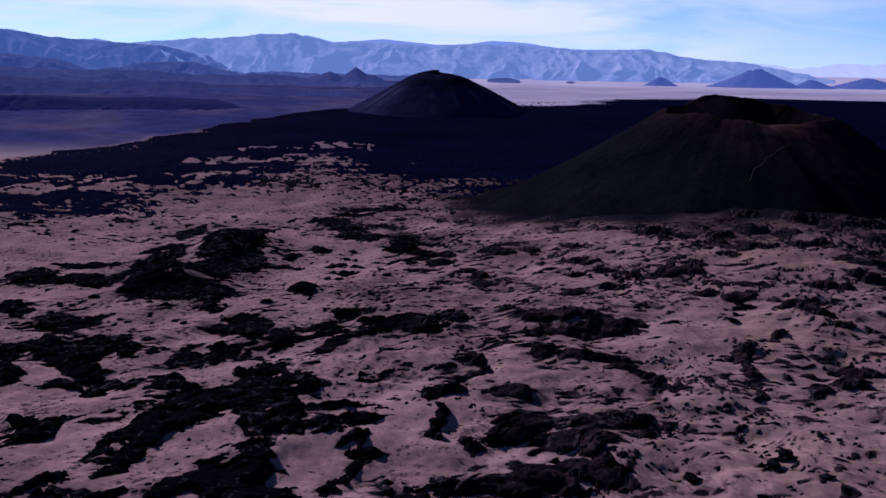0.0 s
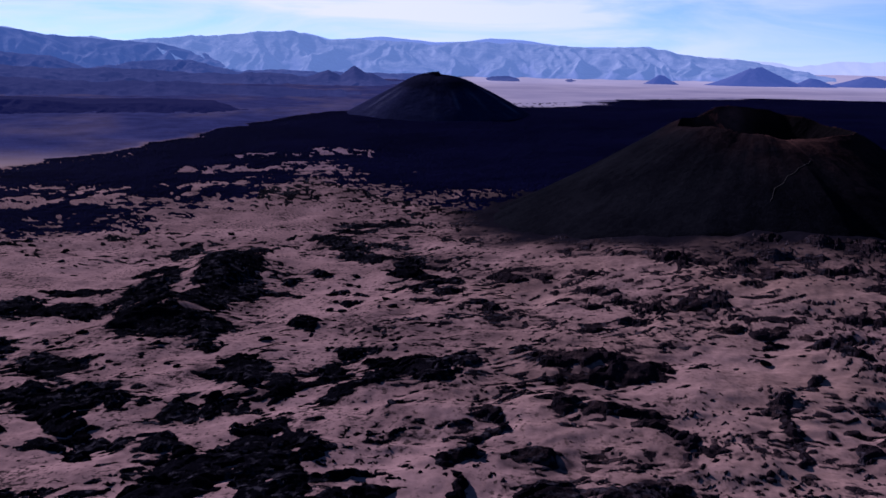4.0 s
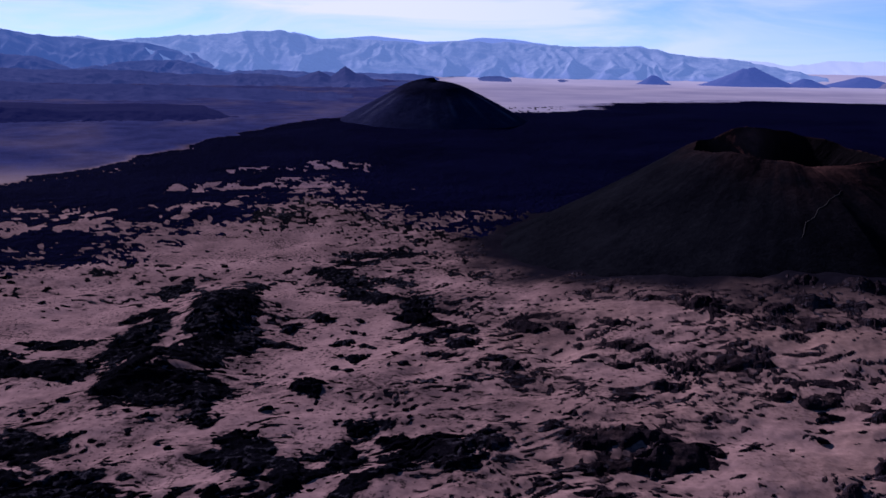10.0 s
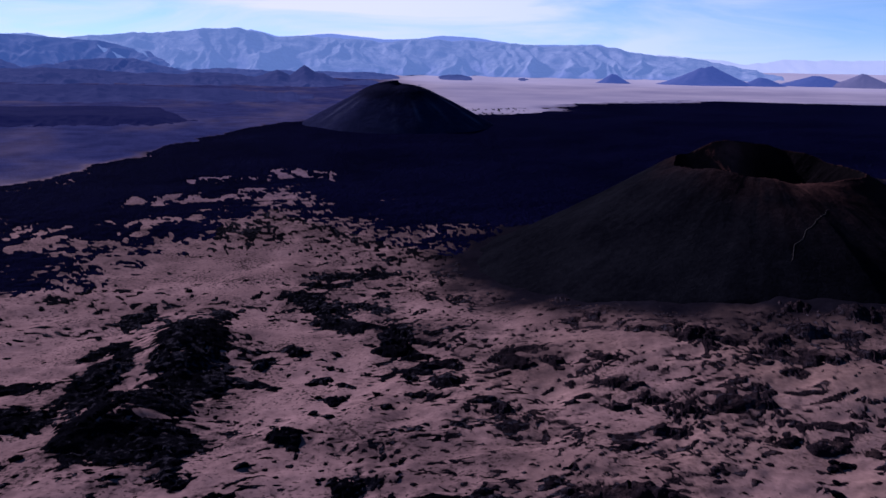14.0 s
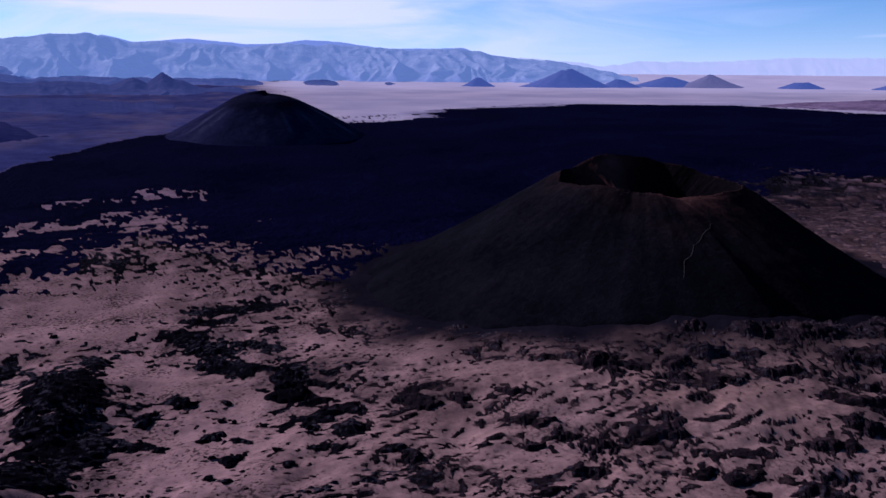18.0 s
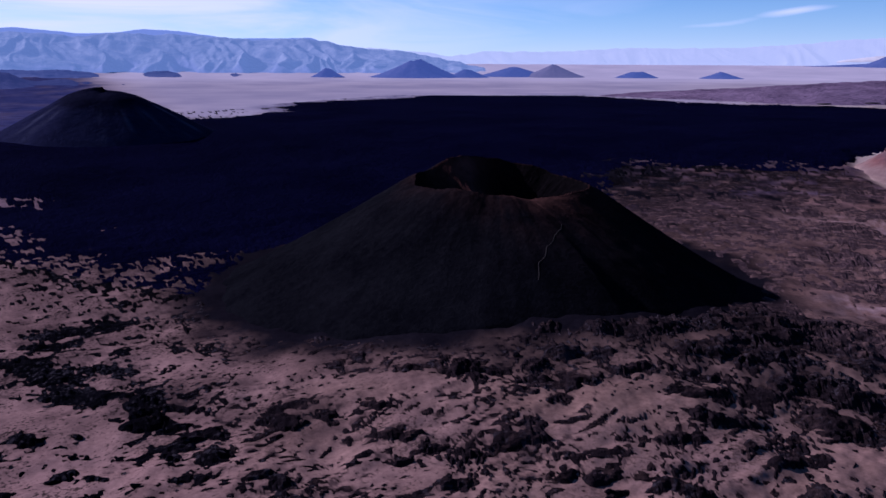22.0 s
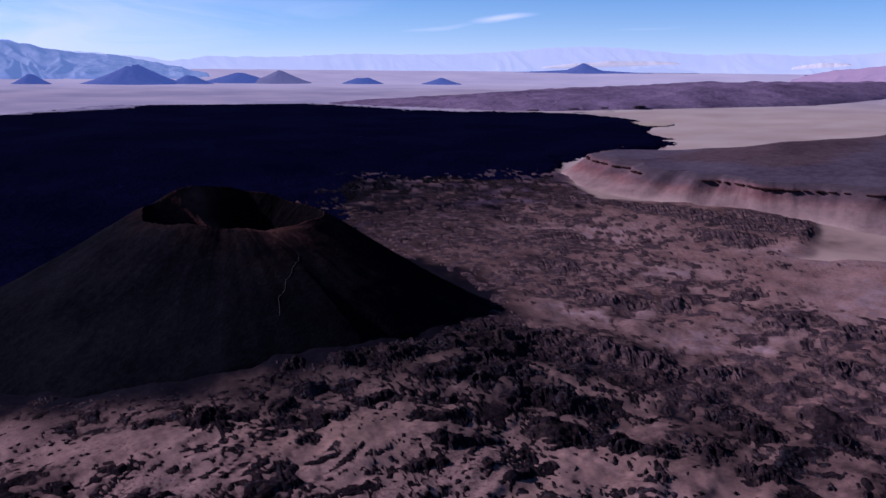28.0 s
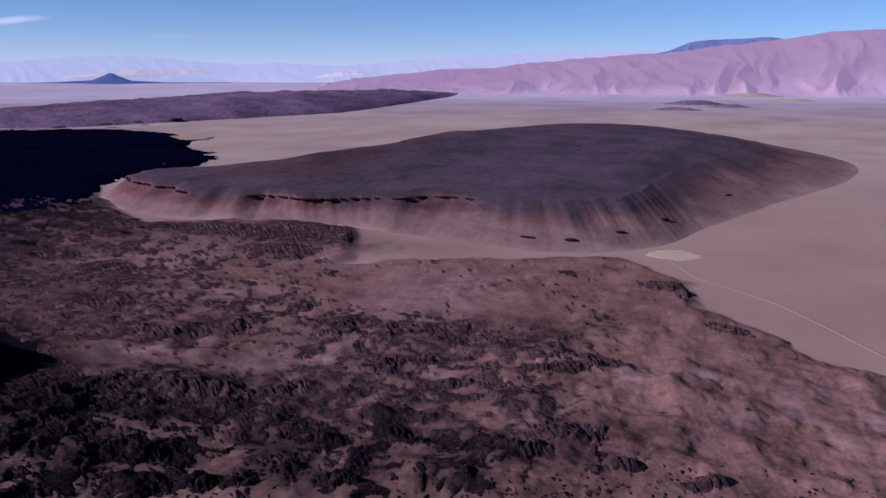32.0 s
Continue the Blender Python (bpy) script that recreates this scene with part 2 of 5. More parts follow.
MIDDLE = rough_matter("hazy_dark_violet_hills", (0.003, 0.003, 0.01), (0.017, 0.016, 0.032), 35, 160, 40, 3, airlight=(0.024, 0.031, 0.1), airlight_strength=0.44,
                      others={"hazy_fan": ((0.008, 0.008, 0.02), (0.03, 0.028, 0.05))})
# tones darkened for the scarp's backlit side
DUSK = rough_matter("shaded_gravel_hills", (0.0014, 0.0014, 0.006), (0.009, 0.008, 0.018), 30, 120, 30, 2, airlight=(0.009, 0.011, 0.055), airlight_strength=0.37,
                    others={"hazy_fan": ((0.006, 0.006, 0.016), (0.022, 0.02, 0.04))})
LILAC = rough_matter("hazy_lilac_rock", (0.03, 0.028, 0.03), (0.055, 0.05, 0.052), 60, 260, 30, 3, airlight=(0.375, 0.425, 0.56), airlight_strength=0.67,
                     others={"hazy_fan": ((0.05, 0.046, 0.05), (0.08, 0.072, 0.075))})
PINK = rough_matter("hazy_rose_rock", (0.035, 0.021, 0.025), (0.07, 0.042, 0.045), 40, 180, 30, 6, airlight=(0.315, 0.222, 0.33), airlight_strength=0.58,
                    others={"hazy_fan": ((0.111, 0.0777, 0.0888), (0.141, 0.0999, 0.111))})
SHADED = rough_matter("hazy_dark_blue_peaks", (0.0222, 0.0259, 0.0444), (0.0666, 0.0629, 0.0888), 50, 200, 30, 8, airlight=(0.10, 0.145, 0.33), airlight_strength=0.518)
WHITE = rough_matter("white_dune_sand", (0.38, 0.36, 0.4), (0.46, 0.44, 0.47), 20, 100)


# ---- shapes and noise ----
rng = np.random.default_rng(7)
TABLE = rng.permutation(512)
STEEP = np.stack([np.cos(np.arange(512) * 2.399963), np.sin(np.arange(512) * 2.399963)], -1)


def swell(x, y, seed=0):
    """Smooth noise of one scale, about -1 to 1."""
    xi, yi = np.floor(x).astype(np.int64), np.floor(y).astype(np.int64)
    xf, yf = x - xi, y - yi
    u, v = xf * xf * xf * (xf * (xf * 6 - 15) + 10), yf * yf * yf * (yf * (yf * 6 - 15) + 10)

    def corner(i, j):
        g = STEEP[TABLE[(TABLE[(xi + i + seed * 37) & 511] + yi + j) & 511]]
        return g[..., 0] * (xf - i) + g[..., 1] * (yf - j)

    a, b = corner(0, 0) * (1 - u) + corner(1, 0) * u, corner(0, 1) * (1 - u) + corner(1, 1) * u
    return (a * (1 - v) + b * v) * 1.5


def layers(x, y, size, count, seed=0, keep=0.5):
    """Layers of noise, the first size metres wide."""
    total, weight, whole = 0.0, 1.0, 0.0
    for k in range(count):
        total = total + weight * swell(x / size * 2**k, y / size * 2**k, seed + k)
        whole, weight = whole + weight, weight * keep
    return total / whole * 1.5


def crests(x, y, size, count, seed=0):
    total, weight, whole = 0.0, 1.0, 0.0
    for k in range(count):
        total = total + weight * (1 - np.abs(swell(x / size * 2**k, y / size * 2**k, seed + k)) * 1.6)
        whole, weight = whole + weight, weight * 0.5
    return total / whole


def cells(x, y, size, seed=0):
    """Scattered stones: the distance to the nearest one, in sizes, and its lot between 0 and 1."""
    x, y = x / size, y / size
    xi, yi = np.floor(x).astype(np.int64), np.floor(y).astype(np.int64)
    best, lot = np.full(np.shape(x), 9.0), np.zeros(np.shape(x))
    for i in (-1, 0, 1):
        for j in (-1, 0, 1):
            h = TABLE[(TABLE[(xi + i + seed * 31) & 511] + yi + j) & 511]
            d = np.hypot(xi + i + 0.15 + 0.7 * ((h * 7919) % 512) / 511 - x, yi + j + 0.15 + 0.7 * ((h * 4273 + 131) % 512) / 511 - y)
            nearer = d < best
            best, lot = np.where(nearer, d, best), np.where(nearer, ((h * 2659 + 57) % 512) / 511, lot)
    return best, lot


def ease(a, b, v):
    k = np.clip((v - a) / (b - a), 0, 1)
    return k * k * (3 - 2 * k)


def bump(x, y, cx, cy, rx, ry, turn=0.0):
    c, s = math.cos(radians(turn)), math.sin(radians(turn))
    u, v = (x - cx) * c - (y - cy) * s, (x - cx) * s + (y - cy) * c
    return np.exp(-0.5 * ((u / rx) ** 2 + (v / ry) ** 2))


def inside(x, y, corners):
    """Metres to the outline of a polygon, positive inside."""
    best, odd = np.full(np.shape(x), 1e18), np.zeros(np.shape(x), bool)
    for (ax, ay), (bx, by) in zip(corners, corners[1:] + corners[:1]):
        dx, dy = bx - ax, by - ay
        k = np.clip(((x - ax) * dx + (y - ay) * dy) / (dx * dx + dy * dy), 0, 1)
        best = np.minimum(best, (x - ax - k * dx) ** 2 + (y - ay - k * dy) ** 2)
        if dy:
            odd ^= ((ay > y) != (by > y)) & (x < ax + (y - ay) * dx / dy)
    return np.where(odd, 1, -1) * np.sqrt(best)


def mesh_of(name, points, faces, material, smooth=True):
    me = bpy.data.meshes.new(name)
    points, faces = np.asarray(points, np.float32), np.asarray(faces, np.int32)
    me.vertices.add(len(points))
    me.vertices.foreach_set("co", points.ravel())
    size = faces.shape[1]
    me.loops.add(faces.size)
    me.loops.foreach_set("vertex_index", faces.ravel())
    me.polygons.add(len(faces))
    me.polygons.foreach_set("loop_start", np.arange(0, faces.size, size, dtype=np.int32))
    me.polygons.foreach_set("use_smooth", np.full(len(faces), smooth))
    me.materials.append(material)
    me.update(calc_edges=True)
    me.validate()
    return me


def quads(rows, cols, closed=False):
    """The faces of a grid of rows times cols points; closed joins its last column to its first."""
    r, c = np.meshgrid(np.arange(rows - 1), np.arange(cols if closed else cols - 1), indexing="ij")
    d = (c + 1) % cols
    return np.stack([r * cols + c, r * cols + d, (r + 1) * cols + d, (r + 1) * cols + c], -1)


def pick(points, faces):
    """Only the points that the faces use."""
    used, back_to = np.unique(faces, return_inverse=True)
    return points[used], back_to.reshape(faces.shape)


def part(name, points, faces, material, parent=None, label="", smooth=True):
    ob = new(name, mesh_of(name, points, faces, material, smooth))
    if parent:
        ob.parent = parent
    return tagged(ob, label)


def thing(name, label, category, group="", kind=""):
    return tagged(new(name), label, category, group, kind)


# ---- the lie of the land ----
CONE, FOOT_AT, FOOT_WIDE = (182.0, 540.0), (179.0, 553.0), 152.0
BLACK = [(-275, 544), (-222, 590), (-181, 716), (-163, 813), (-129, 862), (-96, 866), (-47, 760), (22, 676), (60, 640), (180, 690),
         (330, 760), (430, 940), (560, 970), (690, 860), (800, 850), (952, 866), (1040, 835), (1200, 960), (1474, 1210), (1511, 1396), (1228, 1640),
         (1130, 2063), (803, 2189), (760, 2080), (425, 1985), (366, 1735), (149, 1570), (-20, 1560), (-166, 1365), (-234, 1262),
         (-299, 955), (-330, 800), (-330, 645)]
FLOW = [(380, -60), (436, 21), (504, 90), (550, 122), (620, 134), (678, 192), (640, 305), (578, 402), (656, 424), (712, 456), (735, 520),
        (719, 598), (669, 658), (690, 720), (754, 808), (843, 900), (1040, 860), (1474, 1260), (1511, 1450), (1228, 2100), (700, 2300),
        (-20, 1700), (-234, 1300), (-330, 900), (-420, 600), (-420, 200), (-300, -60)]
MASSES_WEST_NEAR = [
    (-70, 156, 10, 2, 0), (-82, 162, 7, 3, -52), (-69, 166, 5, 3, -57), (-68, 176, 8, 5, -71), (-94, 186, 8, 4, -72), (-64, 191, 16, 9, -48),
    (-101, 194, 4, 2, 9), (-94, 196, 5, 2, -50), (-58, 205, 18, 10, 11), (-92, 216, 7, 4, 49), (-74, 222, 8, 5, 18), (-102, 223, 10, 4, 8),
    (-92, 224, 11, 3, 38), (-103, 235, 8, 3, 5), (-126, 238, 21, 3, 63), (-75, 245, 8, 5, 64), (-68, 247, 8, 3, 72), (-112, 249, 14, 9, 31),
    (-99, 252, 8, 5, 56),
]
MASSES_WEST_MID = [
    (-128, 258, 10, 6, -19), (-108, 262, 10, 4, -33), (-65, 275, 15, 8, 69), (-74, 276, 5, 3, 68), (-130, 284, 13, 8, 23), (-157, 305, 10, 6, 48),
    (-88, 310, 14, 5, 71), (-100, 325, 23, 13, 15), (-120, 337, 22, 9, 81), (-147, 348, 16, 11, 47), (-176, 356, 17, 10, 57), (-106, 358, 18, 11, 17),
    (-163, 380, 14, 6, -4), (-74, 383, 14, 5, 37), (-98, 390, 26, 15, 67), (-133, 391, 32, 8, -86), (-75, 408, 6, 3, 35), (-64, 418, 8, 4, 38),
    (-142, 425, 15, 6, -66),
]
MASSES_WEST_FAR = [
    (-105, 427, 36, 15, 73), (-142, 475, 16, 8, -88), (-103, 476, 13, 6, 74), (-68, 505, 13, 6, 31), (-59, 526, 9, 5, 34),
]
MASSES_MIDDLE_NEAR = [
    (-7, 157, 10, 2, -1), (-51, 159, 8, 4, -39), (-41, 161, 12, 8, 15), (7, 161, 7, 4, -3), (-5, 163, 9, 3, -1), (19, 165, 12, 6, -5),
    (-21, 166, 8, 2, -63), (-40, 170, 12, 4, 76), (-18, 176, 5, 2, -13), (7, 180, 4, 3, -85), (-21, 183, 5, 2, -55), (-33, 184, 4, 2, 3),
    (-2, 186, 3, 2, -1), (15, 186, 7, 2, -21), (11, 188, 3, 2, -4), (-29, 189, 9, 2, -29), (19, 194, 7, 6, -19), (-20, 195, 9, 2, -29),
    (-2, 197, 9, 2, 89),
]
MASSES_MIDDLE_MID = [
    (-26, 201, 8, 2, -12), (-45, 202, 17, 11, 69), (1, 211, 7, 3, -42), (17, 213, 6, 3, -4), (-37, 216, 9, 6, 70), (-49, 224, 13, 9, 66),
    (10, 226, 13, 2, -46), (8, 239, 5, 4, -86), (-35, 253, 5, 4, -68), (-26, 260, 9, 4, -24), (-53, 264, 12, 5, 75), (-8, 266, 7, 5, 11),
    (-39, 275, 10, 5, 78), (-16, 276, 12, 9, 21), (1, 277, 6, 5, 84), (-33, 293, 6, 5, 29), (-55, 325, 9, 5, 68), (15, 339, 4, 3, 55),
    (8, 349, 5, 3, 34),
]
MASSES_MIDDLE_FAR = [
    (-12, 357, 6, 3, 35), (-44, 362, 5, 3, 45), (-3, 371, 6, 4, 61), (-37, 374, 5, 3, 53), (-16, 376, 4, 2, 41), (-49, 383, 6, 3, 37),
    (-11, 387, 14, 5, -9), (-3, 390, 9, 4, 37), (-14, 405, 8, 5, 55), (-24, 414, 12, 7, 51), (-11, 421, 10, 4, 37), (-20, 431, 14, 7, 79),
    (-45, 455, 16, 8, 39), (-33, 479, 12, 7, 50), (-55, 483, 17, 9, 39), (-38, 544, 14, 6, -2), (-52, 546, 19, 8, -12),
]
MASSES_CENTRE_NEAR = [
    (32, 169, 9, 8, -49), (29, 184, 9, 6, -9), (41, 195, 10, 5, -8), (83, 215, 6, 2, -64), (59, 217, 7, 3, 56), (100, 218, 4, 2, -43),
    (53, 227, 8, 3, 33), (102, 231, 4, 2, -38), (86, 232, 8, 3, 88), (49, 236, 5, 2, -8), (38, 238, 5, 3, -12), (29, 242, 5, 3, -79),
    (88, 246, 10, 3, -69), (38, 261, 12, 3, -3), (104, 262, 8, 2, -45), (53, 267, 13, 8, -11), (40, 277, 17, 4, -1), (105, 291, 4, 2, 9),
    (106, 302, 5, 3, -14),
]
MASSES_CENTRE_MID = [
    (95, 306, 4, 2, 15), (49, 308, 3, 3, -71), (64, 316, 6, 3, 20), (73, 329, 4, 3, 18), (90, 330, 10, 4, 19), (64, 338, 6, 3, 17),
    (52, 338, 4, 3, 42), (56, 350, 8, 3, 27), (56, 373, 7, 2, 31), (37, 376, 5, 3, 54), (103, 377, 8, 3, 7), (24, 380, 9, 6, 56),
    (92, 385, 9, 4, 19), (77, 391, 7, 3, 37), (55, 418, 7, 3, -83), (64, 420, 5, 3, 88), (57, 455, 11, 4, 54),
]
MASSES_CONE_NEAR = [
    (111, 226, 6, 3, -29), (119, 234, 5, 3, -39), (238, 236, 9, 5, 69), (239, 259, 8, 4, -32), (128, 271, 4, 2, 33), (222, 271, 6, 5, 79),
    (216, 283, 6, 5, -64), (124, 286, 8, 4, 33), (167, 288, 6, 3, 1), (160, 300, 3, 2, -21), (202, 305, 12, 9, 63), (141, 312, 8, 3, 12),
    (164, 315, 9, 3, 8), (157, 320, 4, 3, -12), (226, 322, 15, 12, 58), (167, 333, 11, 4, 26), (209, 333, 14, 6, -34), (181, 345, 4, 2, -21),
    (206, 351, 8, 3, -7),
]
MASSES_CONE_MID = [
    (132, 356, 7, 4, 14), (226, 357, 13, 10, 48), (153, 358, 7, 3, 9), (117, 361, 5, 4, 15), (193, 364, 16, 5, 0), (208, 368, 15, 3, -16),
    (227, 371, 14, 6, -18), (150, 373, 6, 4, -2), (122, 375, 5, 4, 11), (135, 378, 7, 5, 10), (181, 392, 19, 11, -25), (200, 395, 21, 9, -39),
    (161, 395, 9, 7, -14), (225, 396, 18, 7, -28), (142, 404, 12, 8, 18), (169, 411, 17, 12, -17),
]
MASSES_FOOT = [
    (172, 436, 22, 8, 25), (200, 446, 26, 11, -15), (226, 440, 24, 12, 35), (246, 420, 22, 12, 40), (268, 396, 24, 13, 45), (232, 408, 20, 8, 30),
    (205, 418, 18, 7, 20), (284, 366, 20, 12, 55), (262, 360, 16, 8, 40), (296, 330, 18, 11, 70), (246, 378, 18, 8, 35), (262, 414, 14, 7, 30),
]
MASSES_EAST_NEAR = [
    (497, 100, 12, 7, -69), (285, 101, 8, 5, 60), (289, 132, 6, 4, 52), (582, 134, 25, 5, -4), (294, 147, 14, 3, -10), (594, 147, 17, 9, 63),
    (313, 160, 15, 7, 67), (412, 165, 19, 6, -78), (290, 175, 10, 7, 62), (391, 182, 18, 6, 68), (257, 189, 6, 4, -16), (429, 218, 10, 6, 66),
    (350, 232, 17, 5, 69), (286, 232, 7, 7, 86), (427, 238, 17, 9, 89), (383, 254, 9, 6, -21), (267, 261, 12, 5, 67), (360, 269, 11, 7, -5),
    (367, 270, 13, 8, -25),
]
MASSES_EAST_MID = [
    (435, 281, 31, 9, 69), (424, 283, 16, 6, 38), (313, 302, 12, 5, 30), (410, 327, 12, 9, -32), (424, 330, 15, 11, 10), (267, 353, 10, 8, 54),
    (452, 369, 13, 8, -15), (253, 382, 14, 8, 48), (395, 385, 15, 8, -28), (250, 399, 10, 9, 69), (377, 405, 12, 10, -85), (368, 412, 12, 9, 0),
    (430, 425, 9, 6, -51), (364, 431, 8, 6, 2), (671, 449, 24, 11, -21), (592, 457, 22, 16, -1), (410, 492, 18, 13, -70), (696, 496, 40, 21, -85),
    (492, 569, 20, 11, 76),
]
MASSES_EAST_FAR = [
    (652, 530, 80, 22, 90), (600, 480, 26, 14, 60),     (658, 584, 40, 24, 76), (514, 647, 20, 12, 83), (628, 691, 29, 18, -38),
]
CLEARINGS_WEST_NEAR = [
    (-61, 174, 11, 5, -64), (-29, 175, 10, 4, 88), (-86, 181, 14, 7, 57), (-6, 181, 8, 5, 0), (-51, 190, 7, 3, 73), (-11, 194, 9, 5, -43),
    (3, 196, 13, 3, -89), (-97, 209, 16, 11, 27), (-33, 209, 9, 7, 62), (18, 228, 6, 6, -35), (-63, 233, 8, 4, 9), (-116, 233, 14, 4, 63),
    (-92, 241, 8, 4, -39), (-50, 304, 14, 6, 76), (-78, 313, 10, 6, -63), (-142, 329, 17, 5, -29), (-54, 369, 22, 14, 65), (-67, 384, 13, 7, 43),
    (-198, 406, 29, 19, 55),
]
CLEARINGS_WEST_MID = [
    (-38, 410, 12, 7, 70), (-76, 453, 17, 10, 51), (-94, 561, 24, 15, 48), (-129, 573, 46, 37, 11),
]
CLEARINGS_NORTH = [
    (-118, 930, 34, 26, 0), (-185, 890, 30, 18, -15), (-190, 774, 50, 8, -22), (-143, 800, 30, 12, -10), (-188, 692, 34, 9, -20), (-282, 652, 34, 14, -10),
    (-240, 634, 36, 10, -20), (-271, 594, 36, 14, -15),
]
CLEARINGS_EAST = [
    (29, 178, 4, 2, -7), (487, 238, 26, 22, -1), (62, 252, 9, 4, -9), (83, 264, 22, 14, -52), (498, 323, 29, 28, -38), (53, 326, 7, 5, 26),
    (145, 338, 11, 7, -3), (341, 339, 20, 17, -58), (30, 371, 7, 5, 66), (202, 378, 11, 3, -2), (68, 386, 15, 4, 33), (317, 405, 24, 16, 69),
    (34, 431, 16, 7, 46), (42, 435, 11, 4, 45),
]
MASSES = MASSES_WEST_NEAR + MASSES_WEST_MID + MASSES_WEST_FAR + MASSES_MIDDLE_NEAR + MASSES_MIDDLE_MID + MASSES_MIDDLE_FAR + MASSES_CENTRE_NEAR + MASSES_CENTRE_MID + MASSES_CONE_NEAR + MASSES_CONE_MID + MASSES_FOOT + MASSES_EAST_NEAR + MASSES_EAST_MID + MASSES_EAST_FAR
CLEARINGS = CLEARINGS_NORTH + CLEARINGS_WEST_NEAR + CLEARINGS_WEST_MID + CLEARINGS_EAST


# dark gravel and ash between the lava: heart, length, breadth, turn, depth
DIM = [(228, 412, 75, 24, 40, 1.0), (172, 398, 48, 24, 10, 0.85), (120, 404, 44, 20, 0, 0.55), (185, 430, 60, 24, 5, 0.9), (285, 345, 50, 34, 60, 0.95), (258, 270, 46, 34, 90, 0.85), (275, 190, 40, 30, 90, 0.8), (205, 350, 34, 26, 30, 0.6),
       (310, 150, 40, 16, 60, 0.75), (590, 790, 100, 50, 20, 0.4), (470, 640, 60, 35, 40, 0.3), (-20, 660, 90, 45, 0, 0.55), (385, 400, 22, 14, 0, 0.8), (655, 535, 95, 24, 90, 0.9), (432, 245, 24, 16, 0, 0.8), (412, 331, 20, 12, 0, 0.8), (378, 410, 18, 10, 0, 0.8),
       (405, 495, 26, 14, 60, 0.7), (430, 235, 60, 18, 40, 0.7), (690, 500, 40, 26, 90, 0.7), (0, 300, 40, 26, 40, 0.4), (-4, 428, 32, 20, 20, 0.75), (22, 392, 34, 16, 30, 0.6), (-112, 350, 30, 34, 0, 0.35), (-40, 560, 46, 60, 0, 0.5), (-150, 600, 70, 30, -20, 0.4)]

# pale lilac dust between the old lava of the east: heart, length, breadth, turn
DRIFTS = [(325, 411, 26, 16, 60), (515, 301, 52, 34, 0), (525, 553, 50, 38, 20), (360, 325, 30, 16, 20), (450, 440, 36, 18, 30), (590, 390, 40, 26, 60)]


def lie(x, y):
    """The broad heights of the ground, without relief."""
    r = np.hypot(x, y)
    z = np.interp(r, [0, 500, 930, 1400, 2000, 2900, 3800, 4600, 6000], [0, 0, 7, 27, 32, 42, 60, 105, 170])
    return z + 22 * bump(x, y, 160, 425, 85, 75) - 8 * bump(x, y, -140, 470, 110, 170) + 8 * bump(x, y, -112, 345, 13, 18) + 8 * bump(x, y, -108, 425, 15, 26) + 3 * bump(x, y, 10, 270, 60, 60)


def spots(x, y, places):
    """How near each point lies to the hearts of the given patches: 1 in the middle of one."""
    field = np.zeros(np.shape(x))
    bx, by = x + 3.4 * layers(x, y, 12, 3, 51, 0.5) + 30 * ease(540, 640, y) * layers(x, y, 60, 4, 151, 0.6), y + 4.4 * layers(x, y, 12, 3, 57, 0.5) + 34 * ease(540, 640, y) * layers(x, y, 60, 4, 153, 0.6)
    for cx, cy, a, b, turned in places:
        near = (np.abs(x - cx) < 3.2 * a + 40) & (np.abs(y - cy) < 3.2 * a + 40)
        field[near] = np.maximum(field[near], bump(bx[near], by[near], cx, cy, a, b, turned))
    return field


def around_cone(x, y):
    """Metres out from the foot of the large cone."""
    return np.hypot(x - FOOT_AT[0], y - FOOT_AT[1]) - FOOT_WIDE


def flow_edge(x, y):
    w = 14 * layers(x, y, 60, 3, 40)
    return inside(x + w, y + 9 * layers(x, y, 45, 3, 44), FLOW)


